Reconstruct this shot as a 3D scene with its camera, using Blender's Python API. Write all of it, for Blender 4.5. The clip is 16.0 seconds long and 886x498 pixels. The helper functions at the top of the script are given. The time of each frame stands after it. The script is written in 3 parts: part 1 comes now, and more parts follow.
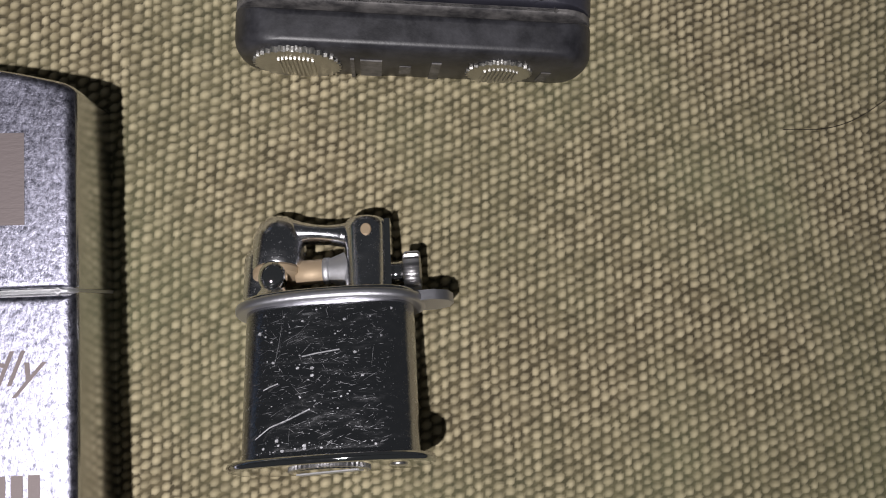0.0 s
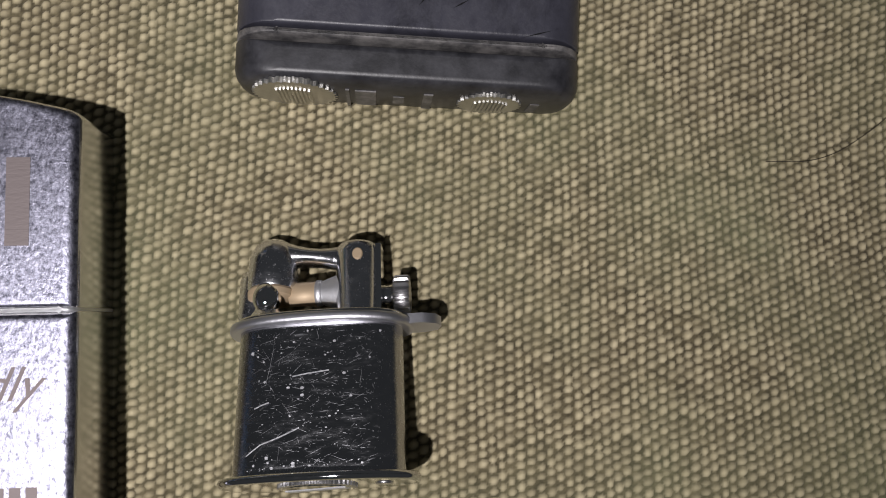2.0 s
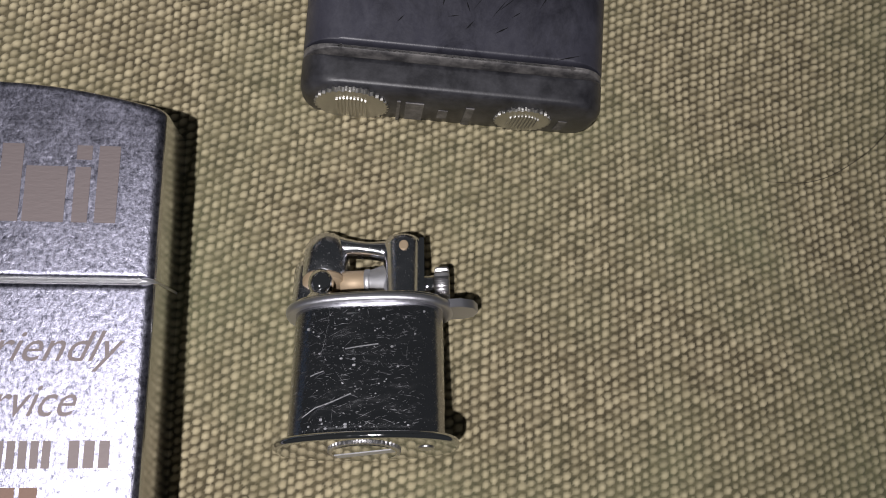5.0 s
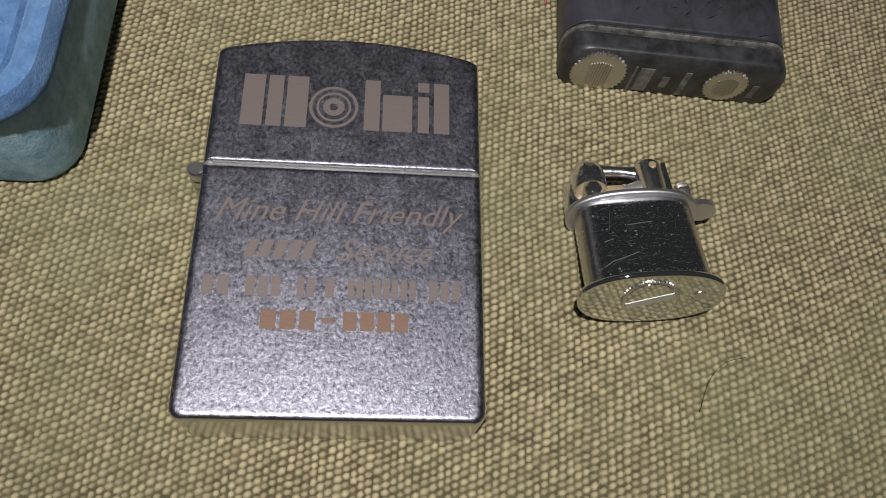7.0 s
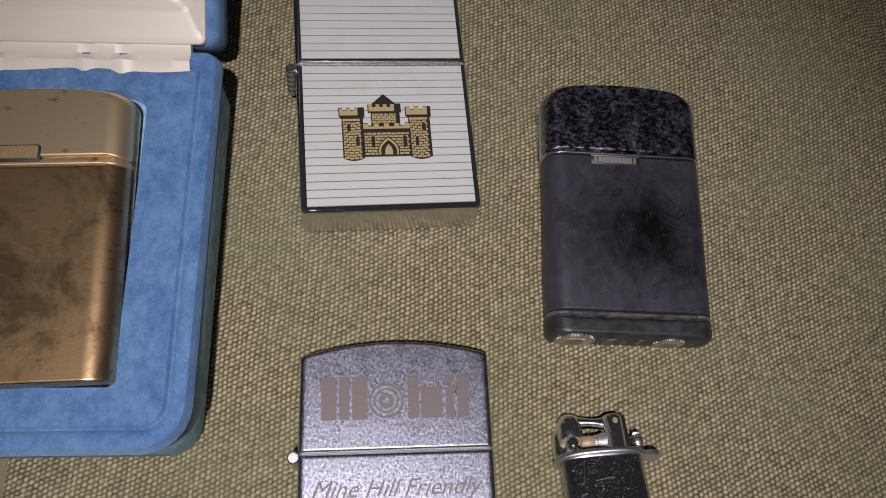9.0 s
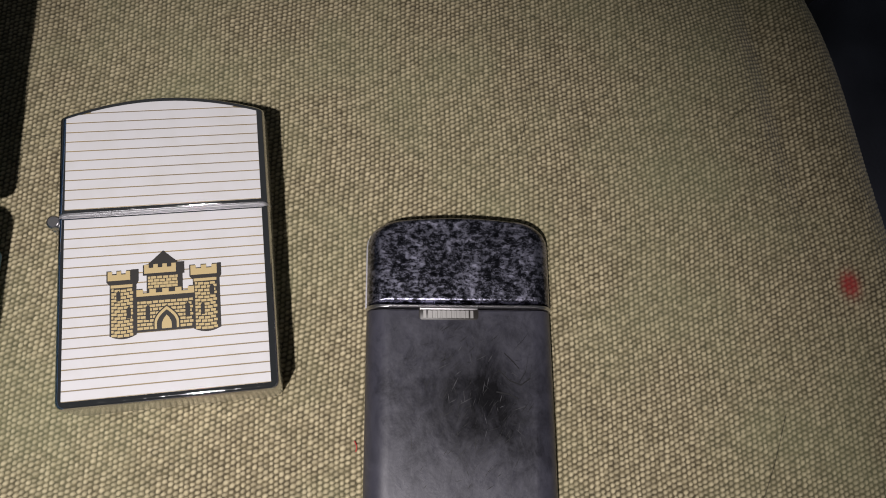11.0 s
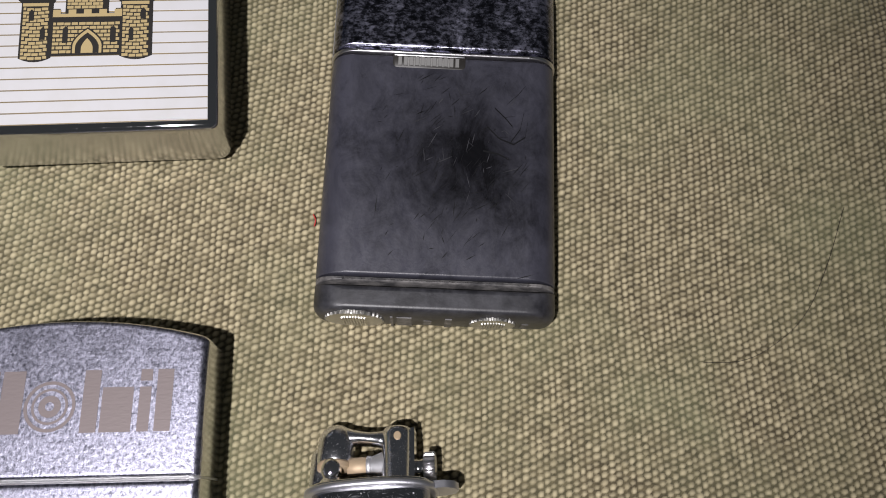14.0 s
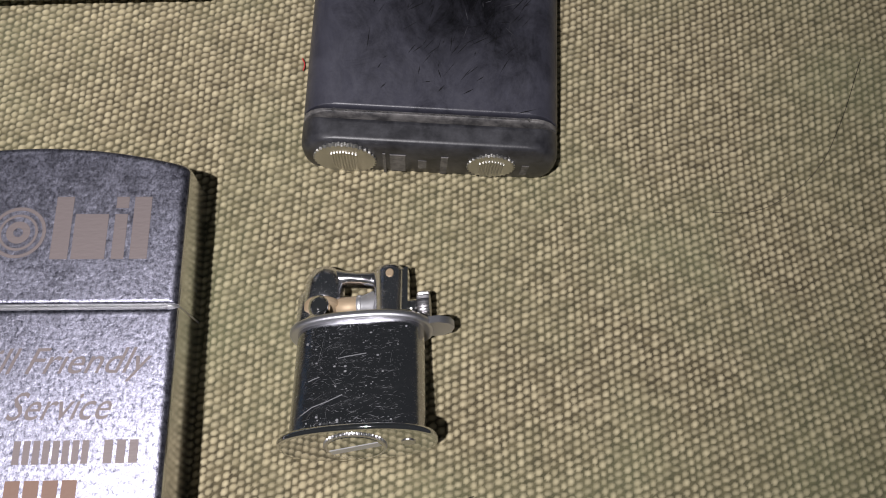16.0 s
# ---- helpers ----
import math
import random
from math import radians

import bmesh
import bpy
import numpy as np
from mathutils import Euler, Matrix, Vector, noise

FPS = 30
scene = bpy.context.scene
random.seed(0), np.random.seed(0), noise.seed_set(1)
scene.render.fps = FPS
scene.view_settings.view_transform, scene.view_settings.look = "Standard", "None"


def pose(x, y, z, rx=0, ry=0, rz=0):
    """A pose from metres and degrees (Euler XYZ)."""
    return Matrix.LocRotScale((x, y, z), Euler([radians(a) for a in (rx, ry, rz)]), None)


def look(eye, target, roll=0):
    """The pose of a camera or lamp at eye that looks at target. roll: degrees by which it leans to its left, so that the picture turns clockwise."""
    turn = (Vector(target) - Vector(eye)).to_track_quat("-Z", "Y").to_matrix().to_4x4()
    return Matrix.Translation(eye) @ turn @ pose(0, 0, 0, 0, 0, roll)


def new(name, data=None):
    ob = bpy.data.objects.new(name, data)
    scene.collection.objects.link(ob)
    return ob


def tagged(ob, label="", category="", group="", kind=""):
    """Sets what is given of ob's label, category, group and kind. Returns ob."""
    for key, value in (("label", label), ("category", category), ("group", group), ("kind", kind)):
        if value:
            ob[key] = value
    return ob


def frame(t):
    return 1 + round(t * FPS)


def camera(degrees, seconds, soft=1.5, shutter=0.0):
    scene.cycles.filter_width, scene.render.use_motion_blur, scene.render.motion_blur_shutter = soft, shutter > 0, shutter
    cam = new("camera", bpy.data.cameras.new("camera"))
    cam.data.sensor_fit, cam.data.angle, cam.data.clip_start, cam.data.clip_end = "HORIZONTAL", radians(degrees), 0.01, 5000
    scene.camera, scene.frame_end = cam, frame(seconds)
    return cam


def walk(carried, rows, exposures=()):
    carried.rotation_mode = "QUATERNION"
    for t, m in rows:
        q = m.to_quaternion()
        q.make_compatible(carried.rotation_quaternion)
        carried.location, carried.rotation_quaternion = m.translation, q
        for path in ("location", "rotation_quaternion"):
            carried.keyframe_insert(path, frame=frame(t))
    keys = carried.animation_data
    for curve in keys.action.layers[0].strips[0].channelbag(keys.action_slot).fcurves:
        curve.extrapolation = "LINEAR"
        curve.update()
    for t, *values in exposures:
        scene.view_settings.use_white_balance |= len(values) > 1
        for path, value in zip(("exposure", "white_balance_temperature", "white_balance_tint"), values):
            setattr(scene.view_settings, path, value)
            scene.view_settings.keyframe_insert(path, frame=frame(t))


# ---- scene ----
cam = camera(60.0, 16.0, soft=1.0)
PATH = [
    (0.0, -0.00129, 0.01663, 0.08231, 2.00, -3.82, 0.93),
    (0.5, 0.00178, 0.01661, 0.08361, 2.33, -3.61, 1.24),
    (1.0, 0.00107, 0.01706, 0.08379, 2.57, -3.59, 1.43),
    (1.5, 0.00157, 0.01753, 0.08570, 2.46, -2.68, 1.59),
    (2.0, 0.00017, 0.01749, 0.08500, 3.14, -3.48, 1.78),
    (2.5, -0.00047, 0.01599, 0.08381, 3.88, -3.57, 1.82),
    (3.0, -0.00337, 0.01303, 0.07934, 5.55, -3.20, 1.53),
    (3.2, -0.00082, 0.01256, 0.07445, 6.01, -2.74, 1.61),
    (5.3, -0.00759, 0.00476, 0.09375, 10.00, -4.34, 3.33),
    (5.5, -0.01059, 0.00145, 0.09140, 11.27, -4.10, 3.04),
    (6.0, -0.01531, -0.00253, 0.09817, 12.90, -3.43, 2.96),
    (6.3, -0.02578, -0.00764, 0.10595, 14.10, -4.20, 3.01),
    (6.5, -0.02842, -0.01104, 0.10773, 15.94, -3.22, 3.06),
    (7.0, -0.03837, -0.03491, 0.10479, 21.81, -3.57, 3.19),
    (7.2, -0.03929, -0.03799, 0.10741, 21.32, -4.36, 3.41),
    (7.5, -0.03978, -0.04231, 0.11021, 23.53, -3.31, 3.43),
    (8.0, -0.04412, -0.03606, 0.12309, 22.76, -3.27, 2.67),
    (8.2, -0.04600, -0.02752, 0.13427, 20.95, -3.26, 2.59),
    (8.5, -0.04441, -0.01912, 0.13823, 20.51, -2.65, 1.75),
    (8.7, -0.04169, -0.00889, 0.14791, 19.11, -2.60, 1.39),
    (9.0, -0.04900, 0.00157, 0.16448, 19.30, -3.47, 0.78),
    (9.2, -0.05172, 0.00666, 0.17219, 18.04, -2.87, 0.66),
    (9.5, -0.04890, 0.01247, 0.17344, 18.01, -3.64, 0.50),
    (9.7, -0.03517, 0.02496, 0.16773, 18.50, -3.42, 0.34),
    (10.0, -0.01427, 0.04234, 0.15574, 17.90, -3.11, -0.41),
    (10.2, -0.00867, 0.04460, 0.15426, 17.54, -3.15, -0.82),
    (12.3, -0.01498, 0.04836, 0.14219, 17.61, -2.30, -0.45),
    (12.5, -0.01303, 0.04795, 0.13843, 17.27, -2.05, -0.18),
    (13.0, -0.00118, 0.04783, 0.13388, 16.57, -1.47, 0.31),
    (13.5, 0.00129, 0.03280, 0.12652, 15.97, -1.45, 0.81),
    (14.0, 0.00168, 0.01570, 0.11756, 16.57, -0.51, 1.62),
    (14.5, 0.00101, 0.01042, 0.11366, 15.98, -0.59, 1.89),
    (15.0, 0.00446, 0.00297, 0.11023, 16.32, -0.06, 2.05),
    (15.5, 0.00342, -0.00084, 0.10913, 16.00, -0.12, 2.06),
    (16.0, 0.00220, -0.00357, 0.10533, 15.85, -1.04, 1.91),
]
EXPOSURES = [(0.0, -0.62, 6500, 10), (3.0, -0.60, 6500, 10), (5.5, -0.62, 6450, 10), (6.0, -0.92, 6450, 10), (6.5, -1.26, 6500, 10), (7.0, -0.60, 6900, 5), (8.0, -0.74, 6850, 6), (9.0, -0.84, 6600, 12), (9.5, -0.85, 6600, 12), (10.0, -0.25, 6800, 11), (12.5, -0.32, 6450, 12), (14.5, -0.24, 6450, 10), (16.0, -0.30, 6450, 10)]
walk(cam, [(t, pose(x, y, z, rx, ry, rz)) for t, x, y, z, rx, ry, rz in PATH], EXPOSURES)

# ---- light: a small white lamp near the viewer's side in a dark room ----
world = bpy.data.worlds.new("dark_room")
scene.world = world
world.use_nodes = True
world.node_tree.nodes["Background"].inputs[0].default_value = (0.88, 0.93, 1.0, 1)
world.node_tree.nodes["Background"].inputs[1].default_value = 0.055
LAMP_AT = (-0.066, -0.060, 0.355)
lamp_data = bpy.data.lights.new("flash_lamp", "SPOT")
lamp_data.energy, lamp_data.shadow_soft_size = 9.3, 0.006
lamp_data.spot_size, lamp_data.spot_blend = radians(51), 1.0
lamp_data.color = (1.0, 0.96, 0.98)
lamp = new("flash_lamp", lamp_data)
lamp.matrix_world = look(LAMP_AT, (-0.043, 0.036, 0))

MM = 0.00093  # one unit of the plan, in metres


# ---- materials ----
class Mat:
    """A small wrapper to write node trees shortly."""

    def __init__(self, name, color=(0.5, 0.5, 0.5), rough=0.5, metal=0.0, **more):
        self.m = bpy.data.materials.new(name)
        self.m.use_nodes = True
        self.nodes, self.links = self.m.node_tree.nodes, self.m.node_tree.links
        self.b = self.nodes["Principled BSDF"]
        self.set("Base Color", (*color, 1)), self.set("Roughness", rough), self.set("Metallic", metal)
        for key, value in more.items():
            self.set(key.replace("_", " "), value)
        self.coord = self.nodes.new("ShaderNodeTexCoord")

    def set(self, key, value):
        if isinstance(value, bpy.types.NodeSocket):
            self.links.new(value, self.b.inputs[key])
        else:
            self.b.inputs[key].default_value = value

    def put(self, node, key, value):
        if isinstance(value, bpy.types.NodeSocket):
            self.links.new(value, node.inputs[key])
        else:
            node.inputs[key].default_value = value

    def noise(self, scale, detail=4.0, rough=0.55, stretch=(1, 1, 1), distortion=0.0, offset=(0, 0, 0)):
        mp = self.nodes.new("ShaderNodeMapping")
        mp.inputs["Scale"].default_value = stretch
        mp.inputs["Location"].default_value = offset
        self.links.new(self.coord.outputs["Object"], mp.inputs["Vector"])
        n = self.nodes.new("ShaderNodeTexNoise")
        self.links.new(mp.outputs[0], n.inputs["Vector"])
        n.inputs["Scale"].default_value, n.inputs["Detail"].default_value = scale, detail
        n.inputs["Roughness"].default_value, n.inputs["Distortion"].default_value = rough, distortion
        return n.outputs["Fac"]

    def ramp(self, fac, *stops):
        r = self.nodes.new("ShaderNodeValToRGB")
        self.links.new(fac, r.inputs[0])
        e = r.color_ramp.elements
        while len(e) < len(stops):
            e.new(0.5)
        for el, (p, c) in zip(e, stops):
            el.position = p
            el.color = (c, c, c, 1) if isinstance(c, (int, float)) else (*c, 1)
        return r.outputs[0]

    def mix(self, fac, a, b, blend="MIX"):
        n = self.nodes.new("ShaderNodeMix")
        n.data_type, n.blend_type = "RGBA", blend
        for i, v in ((0, fac), (6, a), (7, b)):
            if isinstance(v, bpy.types.NodeSocket):
                self.links.new(v, n.inputs[i])
            else:
                n.inputs[i].default_value = v if i == 0 else (*v, 1)
        return n.outputs[2]

    def math(self, op, a, b=0.0):
        n = self.nodes.new("ShaderNodeMath")
        n.operation = op
        self.put(n, 0, a), self.put(n, 1, b)
        return n.outputs[0]

    def attr(self, name):
        n = self.nodes.new("ShaderNodeAttribute")
        n.attribute_name = name
        return n.outputs["Fac"]

    def bump(self, height, strength=0.3, distance=0.0001):
        n = self.nodes.new("ShaderNodeBump")
        n.inputs["Strength"].default_value, n.inputs["Distance"].default_value = strength, distance
        self.links.new(height, n.inputs["Height"])
        if self.b.inputs["Normal"].links:
            self.links.new(self.b.inputs["Normal"].links[0].from_socket, n.inputs["Normal"])
        self.set("Normal", n.outputs[0])
        return self


# olive canvas: yarn crowns pale as if lit, shade in the gaps put into the colour
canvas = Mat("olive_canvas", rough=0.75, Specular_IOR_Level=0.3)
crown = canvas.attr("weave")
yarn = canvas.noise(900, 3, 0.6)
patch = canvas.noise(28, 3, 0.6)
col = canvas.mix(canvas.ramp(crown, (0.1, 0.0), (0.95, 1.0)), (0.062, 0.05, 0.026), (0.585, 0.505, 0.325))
col = canvas.mix(canvas.ramp(yarn, (0.35, 0.0), (0.75, 0.4)), col, (0.3, 0.25, 0.14))
col = canvas.mix(canvas.ramp(patch, (0.42, 0.0), (0.66, 0.35)), col, (0.19, 0.21, 0.11))
col = canvas.mix(canvas.attr("stain"), col, (0.32, 0.015, 0.02))
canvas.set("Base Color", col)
canvas.bump(canvas.noise(3000, 3, 0.75, (1, 2.4, 1)), 0.8, 0.00012)
canvas.set("Sheen Weight", 0.15)

# brushed nickel with fine cross-wise grain
brushed = Mat("brushed_chrome", (0.6, 0.6, 0.65), 0.34, 1.0)
grain = brushed.noise(2600, 5, 0.75, (0.8, 0.6, 1))
blot = brushed.noise(420, 5, 0.7, (1, 0.7, 1))
brushed.set("Roughness", brushed.ramp(blot, (0.32, 0.3), (0.68, 0.44)))
brushed.set("Base Color", brushed.mix(brushed.ramp(grain, (0.35, 0.0), (0.65, 1.0)), (0.095, 0.095, 0.122), (0.41, 0.41, 0.5)))
brushed.bump(grain, 0.45, 0.00008).bump(brushed.noise(1500, 5, 0.75, (1, 0.75, 1)), 0.4, 0.00014)

chrome = Mat("polished_chrome", (0.7, 0.7, 0.7), 0.07, 1.0)
chrome.set("Roughness", chrome.ramp(chrome.noise(500, 5, 0.7), (0.5, 0.03), (0.75, 0.14)))
chrome.bump(chrome.noise(900, 4, 0.75, (1, 0.35, 1)), 0.12, 0.00004)
chrome_side = Mat("polished_side_chrome", (0.68, 0.68, 0.69), 0.2, 1.0)
chrome_side.bump(chrome_side.noise(900, 4, 0.75), 0.1, 0.00004)
tank_chrome = Mat("scratched_tank_chrome", (0.5, 0.5, 0.52), 0.06, 1.0)
fine = tank_chrome.noise(1300, 6, 0.8, (0.22, 1, 1), 0.5)
dust = tank_chrome.noise(2400, 5, 0.8, offset=(5, 2, 1))
tank_chrome.set("Roughness", tank_chrome.math("MAXIMUM", tank_chrome.ramp(fine, (0.45, 0.06), (0.68, 0.34)), tank_chrome.ramp(dust, (0.61, 0.0), (0.67, 0.5))))
tank_chrome.bump(fine, 0.5, 0.00006)
worn_chrome = Mat("worn_chrome", (0.72, 0.72, 0.75), 0.2, 1.0)
wear = worn_chrome.noise(900, 6, 0.75, (0.4, 1, 1))
pits = worn_chrome.noise(2600, 5, 0.8, offset=(3, 1, 2))
worn_chrome.set("Roughness", worn_chrome.math("MAXIMUM", worn_chrome.ramp(wear, (0.4, 0.08), (0.68, 0.3)), worn_chrome.ramp(pits, (0.58, 0.0), (0.66, 0.5))))
worn_chrome.bump(wear, 0.2, 0.00004).bump(pits, 0.2, 0.00005)
dull_chrome = Mat("dull_chrome", (0.62, 0.61, 0.62), 0.3, 1.0)
dull_chrome.bump(dull_chrome.noise(1400, 4, 0.7), 0.35, 0.00008)
scratch = Mat("scratched_metal", (0.6, 0.6, 0.63), 0.5, 1.0)
scratch.bump(scratch.noise(4000, 3, 0.7), 0.6, 0.0001)
rim_metal = Mat("rim_metal", (0.6, 0.6, 0.64), 0.42, 1.0)
rim_metal.bump(rim_metal.noise(1500, 4, 0.7), 0.4, 0.0001)
seam_metal = Mat("seam_metal", (0.62, 0.62, 0.64), 0.5, 0.9)
seam_metal.bump(seam_metal.noise(1800, 4, 0.7), 0.5, 0.0001)
etched = Mat("etched_print", (0.18, 0.15, 0.148), 0.58, 0.4)
etched.bump(etched.noise(2500, 3, 0.7, (0.3, 1, 1)), 0.4, 0.00006)
rust = Mat("etched_rust", (0.2, 0.125, 0.095), 0.62, 0.3)
rust.bump(rust.noise(2500, 3, 0.7), 0.4, 0.00006)

enamel = Mat("white_enamel", (0.78, 0.77, 0.74), 0.32)
enamel.set("Base Color", enamel.mix(enamel.ramp(enamel.noise(200, 5, 0.6), (0.45, 0.0), (0.8, 0.5)), (0.58, 0.578, 0.59), (0.5, 0.49, 0.46)))
gilt = Mat("gilt_ground", (0.42, 0.31, 0.14), 0.5, 0.2)
gilt.set("Base Color", gilt.mix(gilt.noise(60, 2), (0.1, 0.085, 0.07), (0.38, 0.28, 0.12)))
ink = Mat("black_print", (0.02, 0.018, 0.016), 0.45)
ink_gloss = Mat("deep_black", (0.004, 0.004, 0.005), 0.35)
gold_print = Mat("gold_print", (0.62, 0.44, 0.16), 0.5, 0.15)
gold_print.set("Base Color", gold_print.mix(gold_print.noise(700, 3), (0.38, 0.29, 0.13), (0.56, 0.44, 0.23)))

black_skin = Mat("black_leatherette", (0.02, 0.02, 0.023), 0.5, Specular_IOR_Level=0.5)
# darkest near a fixed point, greyer and shinier away from it, broken by noise
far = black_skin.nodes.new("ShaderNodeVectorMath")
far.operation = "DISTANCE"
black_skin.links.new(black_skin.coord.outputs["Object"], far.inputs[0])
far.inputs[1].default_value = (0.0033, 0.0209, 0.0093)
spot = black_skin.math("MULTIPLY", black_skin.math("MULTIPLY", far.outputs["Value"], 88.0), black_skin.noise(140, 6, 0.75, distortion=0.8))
mottle = black_skin.math("ADD", black_skin.math("MULTIPLY", black_skin.noise(190, 8, 0.78, (1, 0.6, 1), 0.5), 1.0), black_skin.math("MINIMUM", spot, 0.75))
mottle = black_skin.math("MULTIPLY", mottle, 0.7)
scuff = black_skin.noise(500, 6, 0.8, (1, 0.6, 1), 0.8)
black_skin.set("Base Color", black_skin.mix(black_skin.ramp(mottle, (0.42, 0.0), (0.98, 1.0)), (0.004, 0.004, 0.005), (0.05, 0.05, 0.066)))
black_skin.set("Specular IOR Level", black_skin.ramp(mottle, (0.42, 0.08), (0.95, 0.5)))
black_skin.set("Roughness", black_skin.ramp(scuff, (0.42, 0.46), (0.66, 0.3)))
black_skin.bump(scuff, 0.3, 0.0001).bump(black_skin.noise(1800, 3, 0.6), 0.3, 0.00006)
black_plain = Mat("black_plastic", (0.018, 0.018, 0.021), 0.42)
black_plain.bump(black_plain.noise(1200, 4, 0.7), 0.3, 0.00008)
black_plain.set("Base Color", black_plain.mix(black_plain.ramp(black_plain.noise(260, 5, 0.7), (0.4, 0.0), (0.75, 1.0)), (0.014, 0.014, 0.017), (0.06, 0.06, 0.068)))
crease = Mat("black_worn_crease", (0.12, 0.115, 0.115), 0.5)
crease.set("Base Color", crease.mix(crease.ramp(crease.noise(500, 4, 0.7), (0.4, 0.0), (0.65, 1.0)), (0.06, 0.058, 0.06), (0.19, 0.18, 0.175)))
tarnish = Mat("tarnished_dark_chrome", (0.2, 0.2, 0.22), 0.2, 1.0)
cloud = tarnish.math("ADD", tarnish.math("MULTIPLY", tarnish.noise(230, 7, 0.78, distortion=0.3), 0.42), tarnish.math("MULTIPLY", tarnish.noise(1300, 6, 0.8, (0.6, 1, 1)), 0.58))
tarnish.set("Base Color", tarnish.mix(tarnish.ramp(cloud, (0.44, 0.0), (0.57, 1.0)), (0.06, 0.06, 0.075), (0.4, 0.4, 0.51)))
tarnish.set("Roughness", tarnish.ramp(cloud, (0.42, 0.12), (0.62, 0.5)))
tarnish.bump(tarnish.noise(900, 5, 0.75), 0.35, 0.0001)
ash_metal = Mat("knurled_steel", (0.42, 0.415, 0.4), 0.45, 0.7)
steel = Mat("old_steel", (0.58, 0.57, 0.54), 0.38, 1.0)
steel.bump(steel.noise(1100, 5, 0.7), 0.5, 0.00015)

brass = Mat("tarnished_brass", (0.5, 0.32, 0.15), 0.3, 1.0)
patina = brass.noise(85, 7, 0.7, distortion=0.4)
streak = brass.noise(900, 3, 0.7, (0.12, 1, 1))
col = brass.mix(brass.ramp(patina, (0.3, 0.0), (0.66, 1.0)), (0.17, 0.1, 0.055), (0.78, 0.53, 0.29))
col = brass.mix(brass.ramp(streak, (0.60, 0.0), (0.72, 0.7)), col, (0.22, 0.12, 0.06))
brass.set("Base Color", col)
brass.set("Roughness", brass.ramp(patina, (0.4, 0.48), (0.62, 0.27)))
brass.bump(brass.noise(1500, 4, 0.7), 0.3, 0.00006)
brass_head = Mat("satin_brass", (0.66, 0.45, 0.24), 0.4, 0.9)
fleck = brass_head.noise(420, 3, 0.6, (0.35, 1, 1))
brass_head.set("Base Color", brass_head.mix(brass_head.ramp(fleck, (0.62, 0.0), (0.7, 0.8)), (0.85, 0.66, 0.42), (0.3, 0.17, 0.09)))
brass_head.bump(brass_head.noise(1500, 4, 0.7, (0.2, 1, 1)), 0.3, 0.00006)
copper_tan = Mat("worn_tan_brass", (0.46, 0.35, 0.23), 0.55, 0.35)
copper_tan.bump(copper_tan.noise(1500, 4, 0.7), 0.4, 0.0001)

velvet = Mat("blue_velvet", (0.07, 0.2, 0.42), 0.9, Specular_IOR_Level=0.1)
nap = velvet.noise(260, 8, 0.78, (1, 0.7, 1), 0.15)
col = velvet.mix(velvet.ramp(nap, (0.35, 0.0), (0.68, 1.0)), (0.055, 0.135, 0.32), (0.155, 0.285, 0.52))
velvet.set("Base Color", velvet.mix(velvet.ramp(velvet.noise(1900, 2), (0.62, 0.0), (0.75, 0.6)), col, (0.2, 0.34, 0.55)))
velvet.set("Sheen Weight", 0.5), velvet.set("Sheen Tint", (0.5, 0.72, 1.0, 1))
velvet.bump(velvet.noise(1500, 4, 0.75), 0.7, 0.0003).bump(nap, 0.3, 0.0006)
worn_velvet = Mat("worn_blue_velvet", (0.16, 0.27, 0.36), 0.9, Specular_IOR_Level=0.1)
nap2 = worn_velvet.noise(300, 6, 0.7)
worn_velvet.set("Base Color", worn_velvet.mix(worn_velvet.ramp(nap2, (0.35, 0.0), (0.65, 1.0)), (0.2, 0.35, 0.48), (0.4, 0.58, 0.7)))
worn_velvet.bump(worn_velvet.noise(1500, 4, 0.75), 0.7, 0.0003)
satin = Mat("ivory_satin", (0.74, 0.68, 0.6), 0.4, Specular_IOR_Level=0.5)
satin.set("Sheen Weight", 0.3)
satin.set("Base Color", satin.mix(satin.noise(60, 4), (0.68, 0.61, 0.52), (0.78, 0.73, 0.66)))
satin.bump(satin.noise(300, 4, 0.6, (0.1, 1, 1)), 0.35, 0.0003).bump(satin.noise(3000, 2), 0.2, 0.00005)
ink_blue = Mat("blue_print", (0.06, 0.05, 0.4), 0.5)
fibre_dark = Mat("dark_fibre", (0.03, 0.022, 0.015), 0.6)
fibre_red = Mat("red_fibre", (0.5, 0.03, 0.03), 0.7)
floor_dark = Mat("dark_floor", (0.03, 0.027, 0.025), 0.7)
floor_dark.set("Base Color", floor_dark.mix(floor_dark.noise(20, 4), (0.02, 0.018, 0.017), (0.04, 0.036, 0.033)))
grey_blue = Mat("grey_blue_fabric", (0.1, 0.11, 0.15), 0.9)
grey_blue.set("Base Color", grey_blue.mix(grey_blue.noise(60, 5), (0.07, 0.08, 0.11), (0.14, 0.15, 0.2)))
grey_blue.bump(grey_blue.noise(900, 3), 0.5, 0.0004)


# ---- mesh helpers ----
def finish(bm, name, mat, smooth=45):
    bmesh.ops.remove_doubles(bm, verts=bm.verts, dist=1e-7)
    bmesh.ops.recalc_face_normals(bm, faces=bm.faces)
    for f in bm.faces:
        f.smooth = True
    for e in bm.edges:
        if len(e.link_faces) == 2 and e.calc_face_angle(0) > radians(smooth):
            e.smooth = False
    me = bpy.data.meshes.new(name)
    bm.to_mesh(me)
    bm.free()
    me.materials.append(mat.m)
    return me


